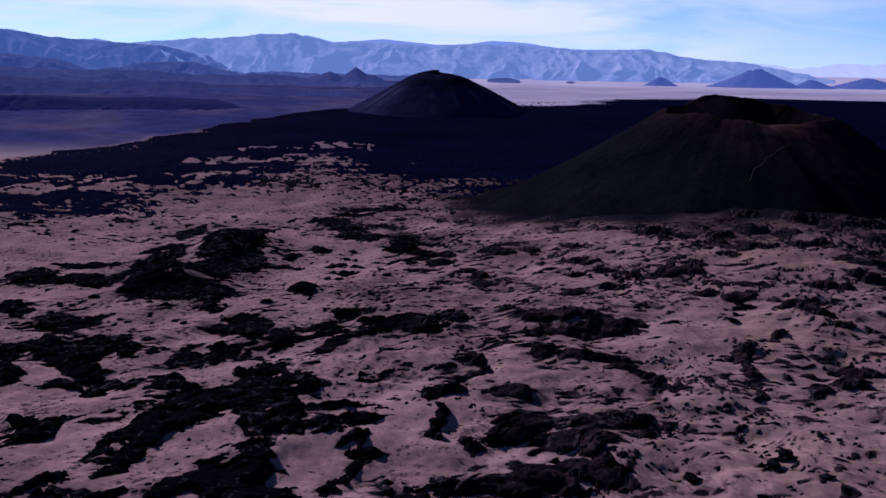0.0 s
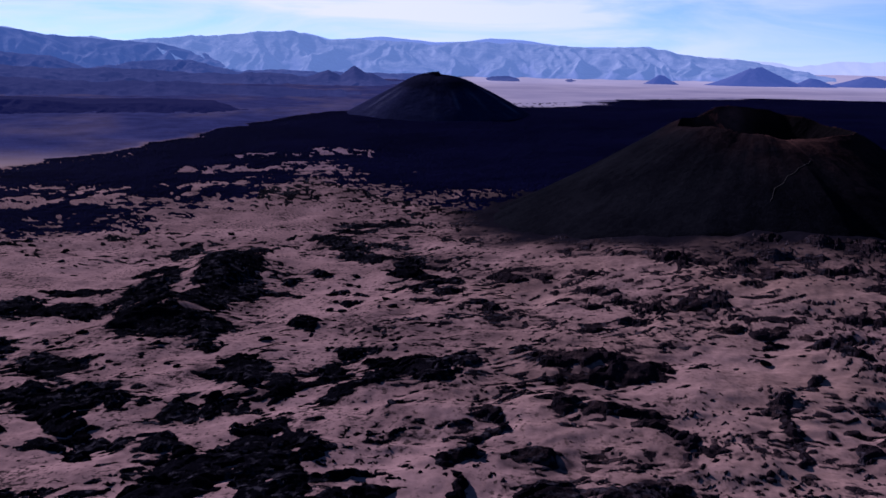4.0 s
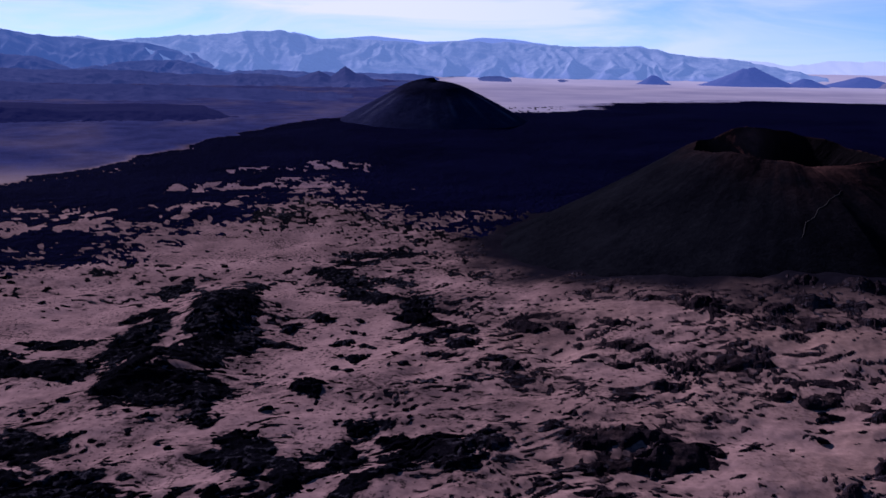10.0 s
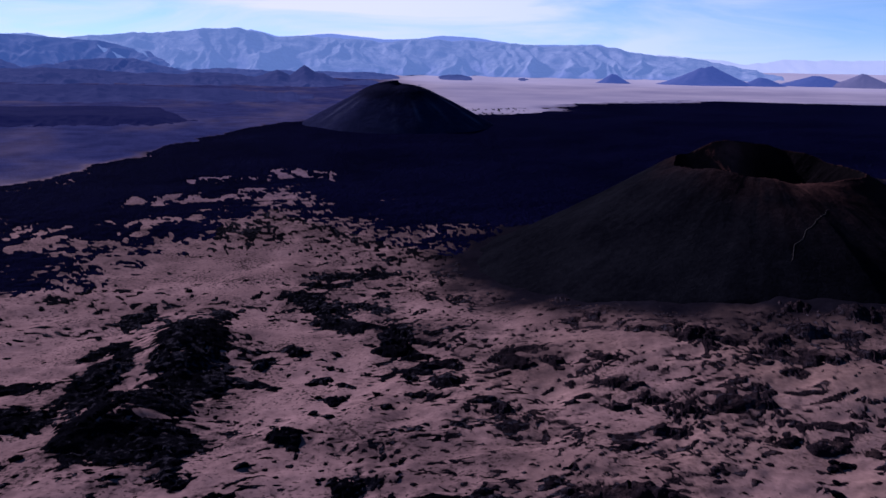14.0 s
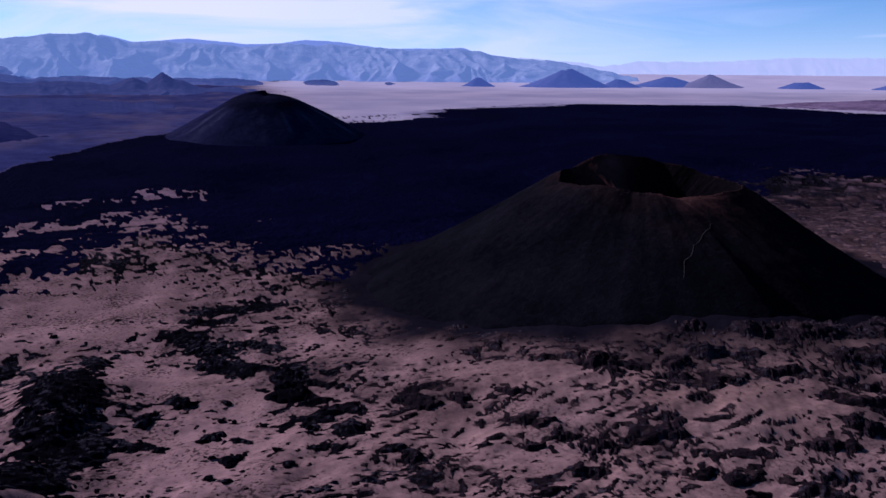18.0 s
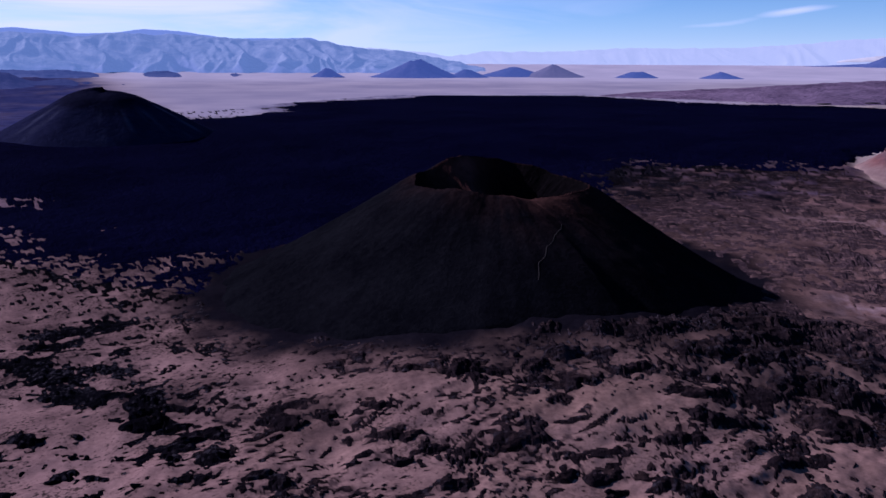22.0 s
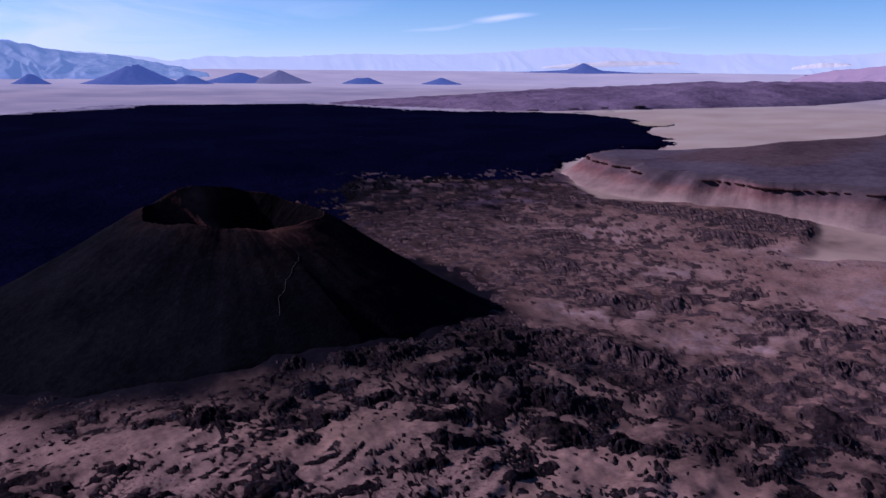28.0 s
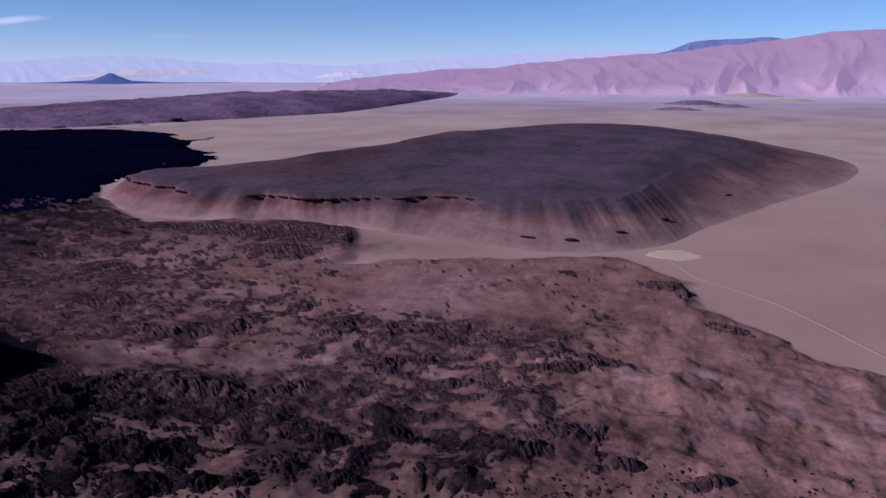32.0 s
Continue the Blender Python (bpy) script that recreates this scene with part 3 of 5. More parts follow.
def ground(x, y):
    """Height of the sand sheet, and how far it is open plain, dusky gravel tinted blue for haze, veneer over old lava,
    or ash from the cone with painted gloom.
    """
    edge = flow_edge(x, y)
    old = ease(-6, 10, edge)
    near = ease(900, 300, np.hypot(x, y))
    z = lie(x, y) + layers(x, y, 70, 3, 3) * (0.4 * ease(1000, 400, np.hypot(x, y)) + 1.6 * old * ease(2000, 1000, np.hypot(x, y))) + layers(x, y, 22, 3, 9) * 1.3 * old * near
    bare = spots(x, y, CLEARINGS)
    wx, wy = x + 5 * layers(x, y, 18, 3, 15), y + 5 * layers(x, y, 18, 3, 17)
    rugged = old * near * (1 - 0.85 * bare) * ease(0, 30, around_cone(x, y))
    z = z + rugged * (0.4 + 0.6 * ease(-90, 20, x)) * ((crests(wx * 0.45, wy, 30, 2, 14) - 0.55) * 1.7 + (crests(wx * 0.4 + wy * 0.15, wy, 12, 2, 16) - 0.55) * 0.45)
    east = rugged * ease(190, 310, x)
    z = z + east * (crests(wx * 0.7 + wy * 0.4, wy, 58, 3, 19) - 0.55) * 2.8
    for size, tall, seed in ((44, 5.5, 23), (21, 1.6, 25)):
        hummock, lot = cells(wx + 3 * layers(x, y, 12, 2, 21), wy * 0.8, size, seed)
        z = z + east * np.where(lot < 0.4, np.maximum(1 - (hummock / 0.5) ** 2, 0) ** 2 * tall * (0.5 + lot), 0) * ease(600, 420, x)
    z = z + 3.2 * old * ease(150, 420, x) + 0.18 * layers(x, y, 5, 3, 20) * near * ease(300, 180, x) + 0.6 * crests(wx, wy * 0.8, 11, 3, 39) * east * ease(560, 420, x) - 9 * ease(-4, -30, around_cone(x, y))
    # dark gravel whose blue stands for the haze in the valley
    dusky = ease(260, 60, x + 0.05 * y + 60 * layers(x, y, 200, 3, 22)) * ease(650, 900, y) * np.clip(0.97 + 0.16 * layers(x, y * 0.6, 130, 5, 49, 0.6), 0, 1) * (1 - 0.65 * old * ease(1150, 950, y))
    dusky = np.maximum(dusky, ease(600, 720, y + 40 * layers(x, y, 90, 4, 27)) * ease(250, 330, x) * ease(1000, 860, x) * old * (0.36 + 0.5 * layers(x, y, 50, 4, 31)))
    veneer = old * ease(150, 350, x + 40 * layers(x, y, 60, 3, 24) - 0.25 * (y - 300)) * (0.75 + 0.5 * layers(x, y, 35, 4, 26))
    ash_gloom = ease(58, 6, around_cone(x, y) + 16 * layers(x, y, 34, 4, 28))
    ash_gloom = np.maximum(ash_gloom, 0.9 * bump(x, y, 400, 590, 65, 85) * (0.85 + 0.5 * layers(x, y, 60, 4, 29)))
    # gloom: darkening of the view's lower left, painted into the ground tone
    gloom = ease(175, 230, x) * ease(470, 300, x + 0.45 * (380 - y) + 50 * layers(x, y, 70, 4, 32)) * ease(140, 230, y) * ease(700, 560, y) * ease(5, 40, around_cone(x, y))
    ash_gloom = np.maximum(ash_gloom, gloom * (0.24 + 0.75 * layers(x, y, 24, 4, 34)))
    dim = np.zeros(np.shape(x))
    for cx, cy, a, b, turned, deep in DIM:
        dim = np.maximum(dim, deep * bump(x, y, cx, cy, a, b, turned))
    ash_gloom = np.maximum(ash_gloom, dim * (0.75 + 0.9 * layers(x, y, 20, 4, 33, 0.6)))
    ash_gloom = np.maximum(ash_gloom, old * ease(300, 350, x) * ease(850, 640, x) * ease(540, 640, y) * ease(1150, 950, y) * (0.4 + 0.28 * ease(620, 760, y) + 0.35 * ease(620, 440, x) * ease(560, 680, y) + 0.6 * layers(x, y, 60, 5, 35, 0.6) + 0.7 * layers(x, y * 0.6, 17, 3, 43, 0.6)))
    ash_gloom = np.maximum(ash_gloom, 0.85 * bump(x, y, 245, 365, 70, 50) * (0.6 + 1.1 * layers(x, y, 22, 4, 30)))
    # dark gravel gathers round the lava
    by_lava = lava_over(x, y, True)
    grit = old * ease(-0.42, -0.04, by_lava) * (0.6 + 0.9 * layers(x, y, 7, 4, 36, 0.6)) + ease(0.1, 0.75, layers(x, y, 34, 5, 38, 0.6)) * (0.8 - 0.5 * ease(-50, 0, x)) * old * near
    grit = grit * (1 - bare) * (1 - 0.6 * ease(90, 200, x) + 0.25 * ease(220, 320, x))
    # the far salt flat is paled towards lilac to stand for haze
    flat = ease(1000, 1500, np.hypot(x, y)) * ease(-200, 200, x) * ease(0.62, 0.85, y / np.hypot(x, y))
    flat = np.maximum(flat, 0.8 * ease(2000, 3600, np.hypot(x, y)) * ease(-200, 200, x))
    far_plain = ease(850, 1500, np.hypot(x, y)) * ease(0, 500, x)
    drift = np.zeros(np.shape(x))
    for cx, cy, a, b, turned in DRIFTS:
        drift = np.maximum(drift, bump(x + 9 * layers(x, y, 22, 3, 101), y + 9 * layers(x, y, 22, 3, 103), cx, cy, a, b, turned))
    drift = np.maximum(drift * (0.65 + 1.3 * layers(x, y, 12, 5, 105, 0.65)), (0.75 - 0.5 * ease(400, 480, x)) * ease(0.05, 0.5, layers(x, y, 38, 4, 107, 0.6)) * ease(290, 380, x) * ease(680, 560, y) * near)
    drift = drift * old * ease(20, 60, around_cone(x, y)) * ease(-0.05, -0.3, by_lava)
    return z, {"drift": drift, "plain": 1 - old, "far_plain": (1 - old) * far_plain * (0.75 + 0.4 * layers(x, y * 2, 160, 4, 53)), "flat": flat, "hazy_salt": ease(3000, 4000, np.hypot(x, y)) * ease(-200, 200, x), "dusky": dusky, "warm": old * ease(-60, 130, x + 40 * layers(x, y, 80, 3, 58)) * np.clip(0.7 + 0.6 * layers(x, y, 45, 4, 59), 0, 1), "veneer": veneer, "grit": grit, "ash_gloom": ash_gloom}


def lava_over(x, y, bare_value=False):
    """Metres by which the black lava stands above the sand; or how near its edge is, above 0 on the lava."""
    wx, wy = x + 7 * layers(x, y, 34, 3, 50), y + 7 * layers(x, y, 34, 3, 55)
    turn = radians(22)
    u, v = wx * math.cos(turn) + wy * math.sin(turn), (wy * math.cos(turn) - wx * math.sin(turn)) * 1.35
    west = ease(0, -70, x - 0.1 * y) * ease(560, 440, y)
    rock, bare = spots(x, y, MASSES), spots(x, y, CLEARINGS)
    fine, grit = layers(u, v, 7, 3, 72, 0.5), layers(u, v, 2.6, 2, 74, 0.5)
    edge = flow_edge(x, y)
    black = inside(x + 40 * layers(x, y, 90, 4, 80), y + 40 * layers(x, y, 90, 4, 85), BLACK)
    # where loose blocks gather
    crowd = 0.28 + 0.48 * layers(u, v, 30, 3, 60) + 0.36 * layers(u, v, 11, 3, 70) + 0.25 * ease(-140, -10, black) * ease(1000, 820, y) - 0.1 * west + 0.2 * ease(30, -30, x) * ease(430, 510, y) * ease(760, 640, y)
    crowd = crowd + 0.3 * bump(x, y, 228, 405, 70, 26, 40) + 0.28 * bump(x, y, 172, 398, 44, 24, 10) + 0.25 * bump(x, y, 285, 345, 45, 30, 60) + 0.3 * bump(x, y, 262, 250, 34, 70) + 0.5 * bump(x, y, 500, 820, 190, 150) + 0.22 * ease(230, 300, x) * ease(520, 400, x) * ease(700, 560, y) - 0.6 * bare + 0.5 * rock - 0.12 * ease(90, 180, x)
    crowd = crowd - 0.3 * ease(190, 140, y) * ease(190, 260, x) - 0.22 * ease(215, 165, y) * ease(-45, -5, x) - 0.1 * ease(200, 300, x) - 0.07 * ease(-45, 0, x) * ease(300, 240, y) - 0.25 * ease(165, 140, y)
    su, sv = u + 0.6 * grit + 1.2 * fine, v + 0.6 * grit + 1.0 * fine
    near_1, lot_1 = cells(su * 0.55, sv, 2.6, 61)
    near_2, lot_2 = cells(su * 0.5, sv, 5.0, 63)
    smaller = crowd + 0.1 * ease(-40, 10, x) - 0.6 * ease(190, 290, x)
    small = np.where(lot_1 < smaller, 1.1 * (0.33 + 0.5 * np.minimum(smaller - lot_1, 0.5) - near_1), -0.5)
    large = np.where(lot_2 < 0.24 * crowd, 1.3 * (0.32 + 0.5 * np.minimum(crowd - lot_2, 0.5) - near_2), -0.5)
    near_3, lot_3 = cells(su * 0.6, sv, 19, 69)
    broad = np.where((lot_3 < 0.75 * crowd) & (x > 150), 1.3 * (0.36 + 0.4 * np.minimum(crowd - lot_3, 0.5) - near_3), -0.5)
    large = large - 0.35 * ease(250, 350, x)
    near_4, lot_4 = cells(su * 0.75, sv, 1.45, 71)
    gravelly = (0.12 + 0.26 * ease(-70, 20, x)) * ease(-0.25, 0.45, layers(x, y, 48, 4, 73, 0.6)) * ease(330, 270, np.hypot(x, y)) * (1 - bare)
    pebbles = np.where(lot_4 < gravelly, 1.2 * (0.42 - near_4), -0.5)
    near_5, lot_5 = cells(su * 0.7, sv, 2.5, 75)
    knobbly = (0.34 + 0.22 * ease(20, 90, x)) * ease(-0.35, 0.35, layers(x, y, 34, 4, 77, 0.6)) * ease(-110, -40, x) * ease(310, 250, x) * ease(235, 300, y) * ease(500, 450, y) * (1 - bare)
    knobs = np.where(lot_5 < knobbly, 1.2 * (0.42 - near_5), -0.5)
    # broken old crust between the cone and the mesa
    crust = 1.1 * layers(u, v * 1.2, 22, 4, 83, 0.6) + 0.6 * layers(x, y, 75, 3, 87) + 0.3 * fine - 0.3 - 0.5 * bare
    crust = np.where((x > 330) & (x < 760) & (y > 420) & (y < 1000), crust - ease(410, 330, x) - ease(680, 760, x) - ease(520, 420, y) - ease(900, 1000, y), -1)
    loose = np.maximum.reduce([small, large, broad, pebbles, knobs, crust]) + 0.08 * grit
    ropes = 1.15 * (crests(u * 1.2, v, 26, 4, 64) - 0.68) + 0.3 * layers(u, v, 5, 3, 78) - 0.5 * bare
    loose = np.maximum(loose, np.where((x > 150) & (y < 760), ropes - 1.2 * ease(290, 160, x) - 0.4 * ease(420, 620, x) - 0.4 * ease(190, 140, y) + 0.16 * bump(x, y, 275, 235, 60, 60), -1))
    body = 1.2 * ease(-150, 50, black) + 0.8 * ease(30, 110, black)
    off = -1.5 * ease(8, -8, edge) * ease(30, -10, black) - 1.6 * ease(14, -6, around_cone(x, y)) * ease(60, 0, black)
    solid_field = body - 0.62 + (1.0 * layers(u * 0.75, v, 44, 5, 66, 0.62) + 0.5 * fine) * (0.1 + 0.65 * ease(1150, 900, y) + 0.25 * ease(500, 900, x)) - 1.5 * bare * np.clip(0.75 + 2.2 * layers(x, y * 0.35, 11, 3, 111, 0.6) * ease(560, 640, y), 0, 1.2)
    chunk, _ = cells(su * 0.5, sv, 4.6, 67)
    mass = 2.3 * (rock - 0.5) + 0.3 * fine + 0.22 * grit + 0.95 * (0.34 - chunk) - 0.5 * bare - 1.8 * ease(0.84, 0.95, crests(u * 0.45 + 2 * fine, v + 2 * fine, 13, 2, 92))
    value = np.maximum(np.maximum(loose, mass), solid_field) + off
    if bare_value:
        return value
    lift = (0.55 + 0.9 * ease(0.0, 0.5, np.maximum(mass, solid_field)) - 0.3 * ease(190, 300, x)) * (1 - 0.5 * ease(420, 650, np.hypot(x, y)))
    domed = 0.9 * np.maximum(value, 0) * ease(150, 230, x) * ease(760, 620, y)
    domed = domed + 0.9 * (crests(wx * 0.8 + wy * 0.3, wy, 10, 3, 96) - 0.55) * np.clip(3 * value, 0, 1) * ease(210, 270, x) * ease(760, 620, y)
    return lift * np.tanh((1.7 - 0.7 * ease(200, 300, x)) * value) + domed + np.maximum(value, 0) * (0.6 * layers(x, y, 4.5, 3, 90) * ease(260, 170, x) + 1.2 * layers(x, y, 13, 2, 95)) * ease(900, 500, np.hypot(x, y))


def weathering(x, y):
    """Where the lava is old, brown and dusty."""
    return np.clip(0.9 * ease(240, 350, x + 40 * layers(x, y, 50, 3, 99)) * ease(880, 580, y + 60 * layers(x, y, 70, 4, 113)) + 0.2 * ease(-30, 60, x) * ease(700, 500, y), 0, 1)


# ---- ground ----
HUB = (-20.0, 40.0)
turns = np.radians(np.concatenate([np.arange(-37, 107, 0.1), np.arange(107, 323, 3.0)]))
FINE = 1440
steps = [1.0] + [4.0 * n for n in range(1, 27)]
while steps[-1] < 4930:
    r = steps[-1]
    steps.append(r + (min(max(r * r / 70000, 0.75), 12) if r < 1500 else 30))
steps = np.array(steps)
gr, ga = np.meshgrid(steps, turns, indexing="ij")
gx, gy = HUB[0] + gr * np.sin(ga), HUB[1] + gr * np.cos(ga)
gz, masks = ground(gx, gy)
sheet = np.stack([gx, gy, gz], -1).reshape(-1, 3)
faces = quads(len(steps), len(turns), True).reshape(-1, 4)[:, ::-1]
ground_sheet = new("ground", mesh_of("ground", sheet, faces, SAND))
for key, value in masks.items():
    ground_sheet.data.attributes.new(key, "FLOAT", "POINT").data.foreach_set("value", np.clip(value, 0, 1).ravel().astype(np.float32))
tagged(ground_sheet, "mauve pumice sand drifted over an old lava plain", "ground", kind="structure")

# ---- black lava, lying on the sand ----
fx, fy, fz = gx[:, :FINE], gy[:, :FINE], gz[:, :FINE]
reach = steps < 2700
fx, fy, fz = fx[reach], fy[reach], fz[reach]
over_sand = lava_over(fx, fy)
lava_points = np.stack([fx, fy, fz + over_sand], -1).reshape(-1, 3)
lava_faces = quads(*fx.shape)[..., ::-1]
high = over_sand.ravel()[lava_faces].max(-1)
stands = high > -0.1
solid = inside(fx + 25 * layers(fx, fy, 80, 4, 97), fy + 25 * layers(fx, fy, 80, 4, 98), BLACK)[:-1, :-1] > -70
# pieces that hang together, found by flooding the grid
mark = np.zeros(stands.shape, np.int32)
mark[stands & solid] = 1
count, sizes = 1, {}
rows_n, cols_n = stands.shape
flat, done = stands.ravel(), mark.ravel()
weight = np.gradient(steps)[reach][:-1] * steps[reach][:-1] * radians(0.1)
for start in np.flatnonzero(flat & (done == 0)):
    if done[start]:
        continue
    count += 1
    done[start] = count
    stack, total = [int(start)], 0.0
    while stack:
        here = stack.pop()
        row, col = divmod(here, cols_n)
        total += weight[row]
        for there in (here - 1 if col else -1, here + 1 if col + 1 < cols_n else -1, here - cols_n, here + cols_n if row + 1 < rows_n else -1):
            if there >= 0 and flat[there] and not done[there]:
                done[there] = count
                stack.append(there)
    sizes[count] = total
mark = done.reshape(stands.shape)
weathered = weathering(fx, fy).ravel()


def lava_piece(name, chosen, material, heart=(0, 0, 0)):
    ob = part(name, pick(lava_points, chosen)[0] - np.array(heart), pick(lava_points, chosen)[1], material, smooth=heart[0] > 230)
    ob.location = heart
    ob.data.attributes.new("weathered", "FLOAT", "POINT").data.foreach_set("value", weathered[np.unique(chosen)].astype(np.float32))
    return ob


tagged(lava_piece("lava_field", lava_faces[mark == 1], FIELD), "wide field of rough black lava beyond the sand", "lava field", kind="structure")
stones, brown_stones = [], []
for n in range(7):
    tilt, turn = np.meshgrid(np.linspace(0.02, math.pi - 0.02, 6), np.linspace(0, 2 * math.pi, 9, endpoint=False), indexing="ij")
    nx, ny, nz = np.sin(tilt) * np.cos(turn), np.sin(tilt) * np.sin(turn), np.cos(tilt)
    bulge = 1 + 0.45 * layers(nx * 2 + n * 7 + nz, ny * 2 + nz * 1.3, 1.6, 3, 130 + n)
    stones.append(mesh_of("block", np.stack([nx * bulge * 1.25, ny * bulge, nz * bulge * 0.45], -1).reshape(-1, 3), quads(6, 9, True).reshape(-1, 4), LAVA, False))
    brown = stones[n].copy()
    brown.attributes.new("weathered", "FLOAT", "POINT").data.foreach_set("value", np.ones(len(brown.vertices), np.float32))
    brown_stones.append(brown)


def strew(ob, corners, above, area, kinds):
    """Blocks of broken crust that belong to one outcrop."""
    tops = corners[above > 0.18]
    if len(tops) < 3:
        return
    for at in tops[rng.integers(0, len(tops), int(min(max(area / 40, 2), 16)))]:
        size = rng.uniform(0.6, 1.7)
        stone = new("block", kinds[rng.integers(0, 7)])
        stone.parent = ob
        stone.matrix_local = Matrix.LocRotScale(Vector(at) - ob.location + Vector((0, 0, 0.12 * size)),
                                                Euler((rng.uniform(-0.3, 0.3), rng.uniform(-0.3, 0.3), rng.uniform(0, 6.3))), Vector((size, size, size)))


largest = sorted(sizes, key=sizes.get, reverse=True)[:280]
order = np.argsort(mark, axis=None, kind="stable")
ends = np.searchsorted(mark.ravel()[order], np.arange(count + 2))
all_faces = lava_faces.reshape(-1, 4)
for label in largest:
    chosen = all_faces[order[ends[label]:ends[label + 1]]]
    corners = lava_points[np.unique(chosen)]
    heart = (*corners.mean(0)[:2], corners[:, 2].min())
    ob = lava_piece("lava_outcrop", chosen, LAVA, heart)
    old_rock = weathering(np.array(heart[0]), np.array(heart[1])) > 0.5
    words = "weathered brown lava outcrop dusted with sand" if old_rock else \
        "broad ragged black lava outcrop half buried in sand" if sizes[label] > 900 else \
        "low black lava outcrop rising from pale sand" if sizes[label] > 150 else "small black lava hummock on pale sand"
    tagged(ob, words, "lava outcrop", "lava outcrops")
    strew(ob, corners, over_sand.ravel()[np.unique(chosen)], sizes[label], brown_stones if heart[0] > 300 else stones)
rest = (mark > 1) & ~np.isin(mark, largest)
tagged(lava_piece("lava_rubble", lava_faces[rest], LAVA), "scattered black lava blocks across the sand", "rubble", kind="stuff")


# ---- cinder cones ----
# bearing round the crater, radius and height of its broken rim
RIM = [(-72, 46, 61), (-40, 48, 65.5), (-5, 42, 73.5), (20, 43, 72), (48, 46, 68), (80, 48, 63.5), (105, 52, 62), (126, 55, 61.5), (148, 43, 59),
       (170, 36, 57.5), (200, 37, 60.5), (232, 41, 63.5), (262, 44, 62.5)]


def rim_at(turn, column):
    """The rim's radius or height at a bearing, eased between the known ones."""
    total, whole = 0.0, 0.0
    for row in RIM:
        w = np.exp(-(np.angle(np.exp(1j * (turn - radians(row[0])))) / radians(15)) ** 2)
        total, whole = total + w * row[column], whole + w
    return total / whole


def cone_height(x, y):
    """The large cone: a broken rim, high at the back and low towards the front, round a bowl."""
    dx, dy = x - CONE[0], y - CONE[1]
    rho, turn = np.hypot(dx, dy), np.arctan2(dx, dy)
    rim_z = rim_at(turn, 2) + 0.5 * layers(turn * 20, turn * 0 + 5, 5, 3, 41)
    rim_r = rim_at(turn, 1) + 0.8 * layers(turn * 20, turn * 0, 4, 3, 42)
    fx, fy = CONE[0] - FOOT_AT[0], CONE[1] - FOOT_AT[1]
    ux, uy = np.sin(turn), np.cos(turn)
    along = fx * ux + fy * uy
    foot_r = 5 * layers(turn * 20, turn * 0, 6, 3, 37) - along + np.sqrt(np.maximum(along**2 - fx * fx - fy * fy + FOOT_WIDE**2, 1))
    low = lie(CONE[0] + foot_r * ux, CONE[1] + foot_r * uy)
    k = (rho - rim_r) / (foot_r - rim_r)
    # a broad spur runs down the front, its edge between the lit and the shaded side
    off = np.angle(np.exp(1j * (turn - radians(180))))
    spur = np.maximum(1 - np.abs(off) / np.where(off > 0, radians(36), radians(44)), 0)
    k_bent = np.where(k > 0, k - 0.42 * spur * k * (1 - np.clip(k, 0, 1)) ** 0.8, k)
    flank = low + (rim_z - low) * np.maximum(1 - k_bent, 0) ** 1.08 - 70 * np.maximum(k - 1.0, 0)
    bowl = rim_z - 27 * (1 - np.clip(rho / rim_r, 0, 1) ** 1.9)
    lip = 2.0 * np.exp(-((rho - rim_r) / 4) ** 2)
    z = np.where(rho < rim_r, bowl, flank) - lip * 0.6
    streak = (layers(turn * 40, rho * 0.03, 1.6, 3, 31) + 0.6 * layers(turn * 90, rho * 0.05, 1.2, 2, 45)) * ease(0.0, 0.3, k) * ease(1.0, 0.6, k)
    inner = (crests(turn * 12, rho * 0.06, 1.5, 3, 46) - 0.6) * 1.2 * ease(0.98, 0.8, rho / rim_r) * ease(0.1, 0.5, rho / rim_r)
    return z + 0.1 * streak + inner + 0.3 * layers(x, y, 9, 3, 33) * ease(1.1, 0.8, k), rho, rim_r, k


cone = thing("cinder_cone", "large dark cinder cone with a breached summit crater", "volcano")
cone.location = (*CONE, 0)
around = np.radians(np.arange(0, 360, 0.75))
out = np.concatenate([np.linspace(0.5, 32, 18), np.linspace(33, 66, 34), np.linspace(68, 182, 58)])
cr, ca = np.meshgrid(out, around, indexing="ij")
cx, cy = CONE[0] + cr * np.sin(ca), CONE[1] + cr * np.cos(ca)
cz, rho, rim_r, k = cone_height(cx, cy)
points = np.stack([cx - CONE[0], cy - CONE[1], cz], -1).reshape(-1, 3)
faces = quads(len(out), len(around), True)[..., ::-1]
mid = k[:-1]
front = np.exp(-(np.angle(np.exp(1j * (ca - radians(168)))) / radians(42)) ** 2)
red = np.exp(-np.maximum(k, 0) / (0.065 + 0.16 * front)) * (0.2 + 0.8 * front) * (0.8 + 0.9 * layers(cx, cy, 22, 4, 36) + 0.5 * layers(ca * 60, cr * 0.04, 2.0, 3, 47))
back_wall = np.exp(-(np.angle(np.exp(1j * (ca + radians(8)))) / radians(26)) ** 2)
red = np.clip(np.where(k < 0, back_wall * (0.7 + 0.7 * layers(cx, cy, 20, 4, 48)), red), 0, 1)
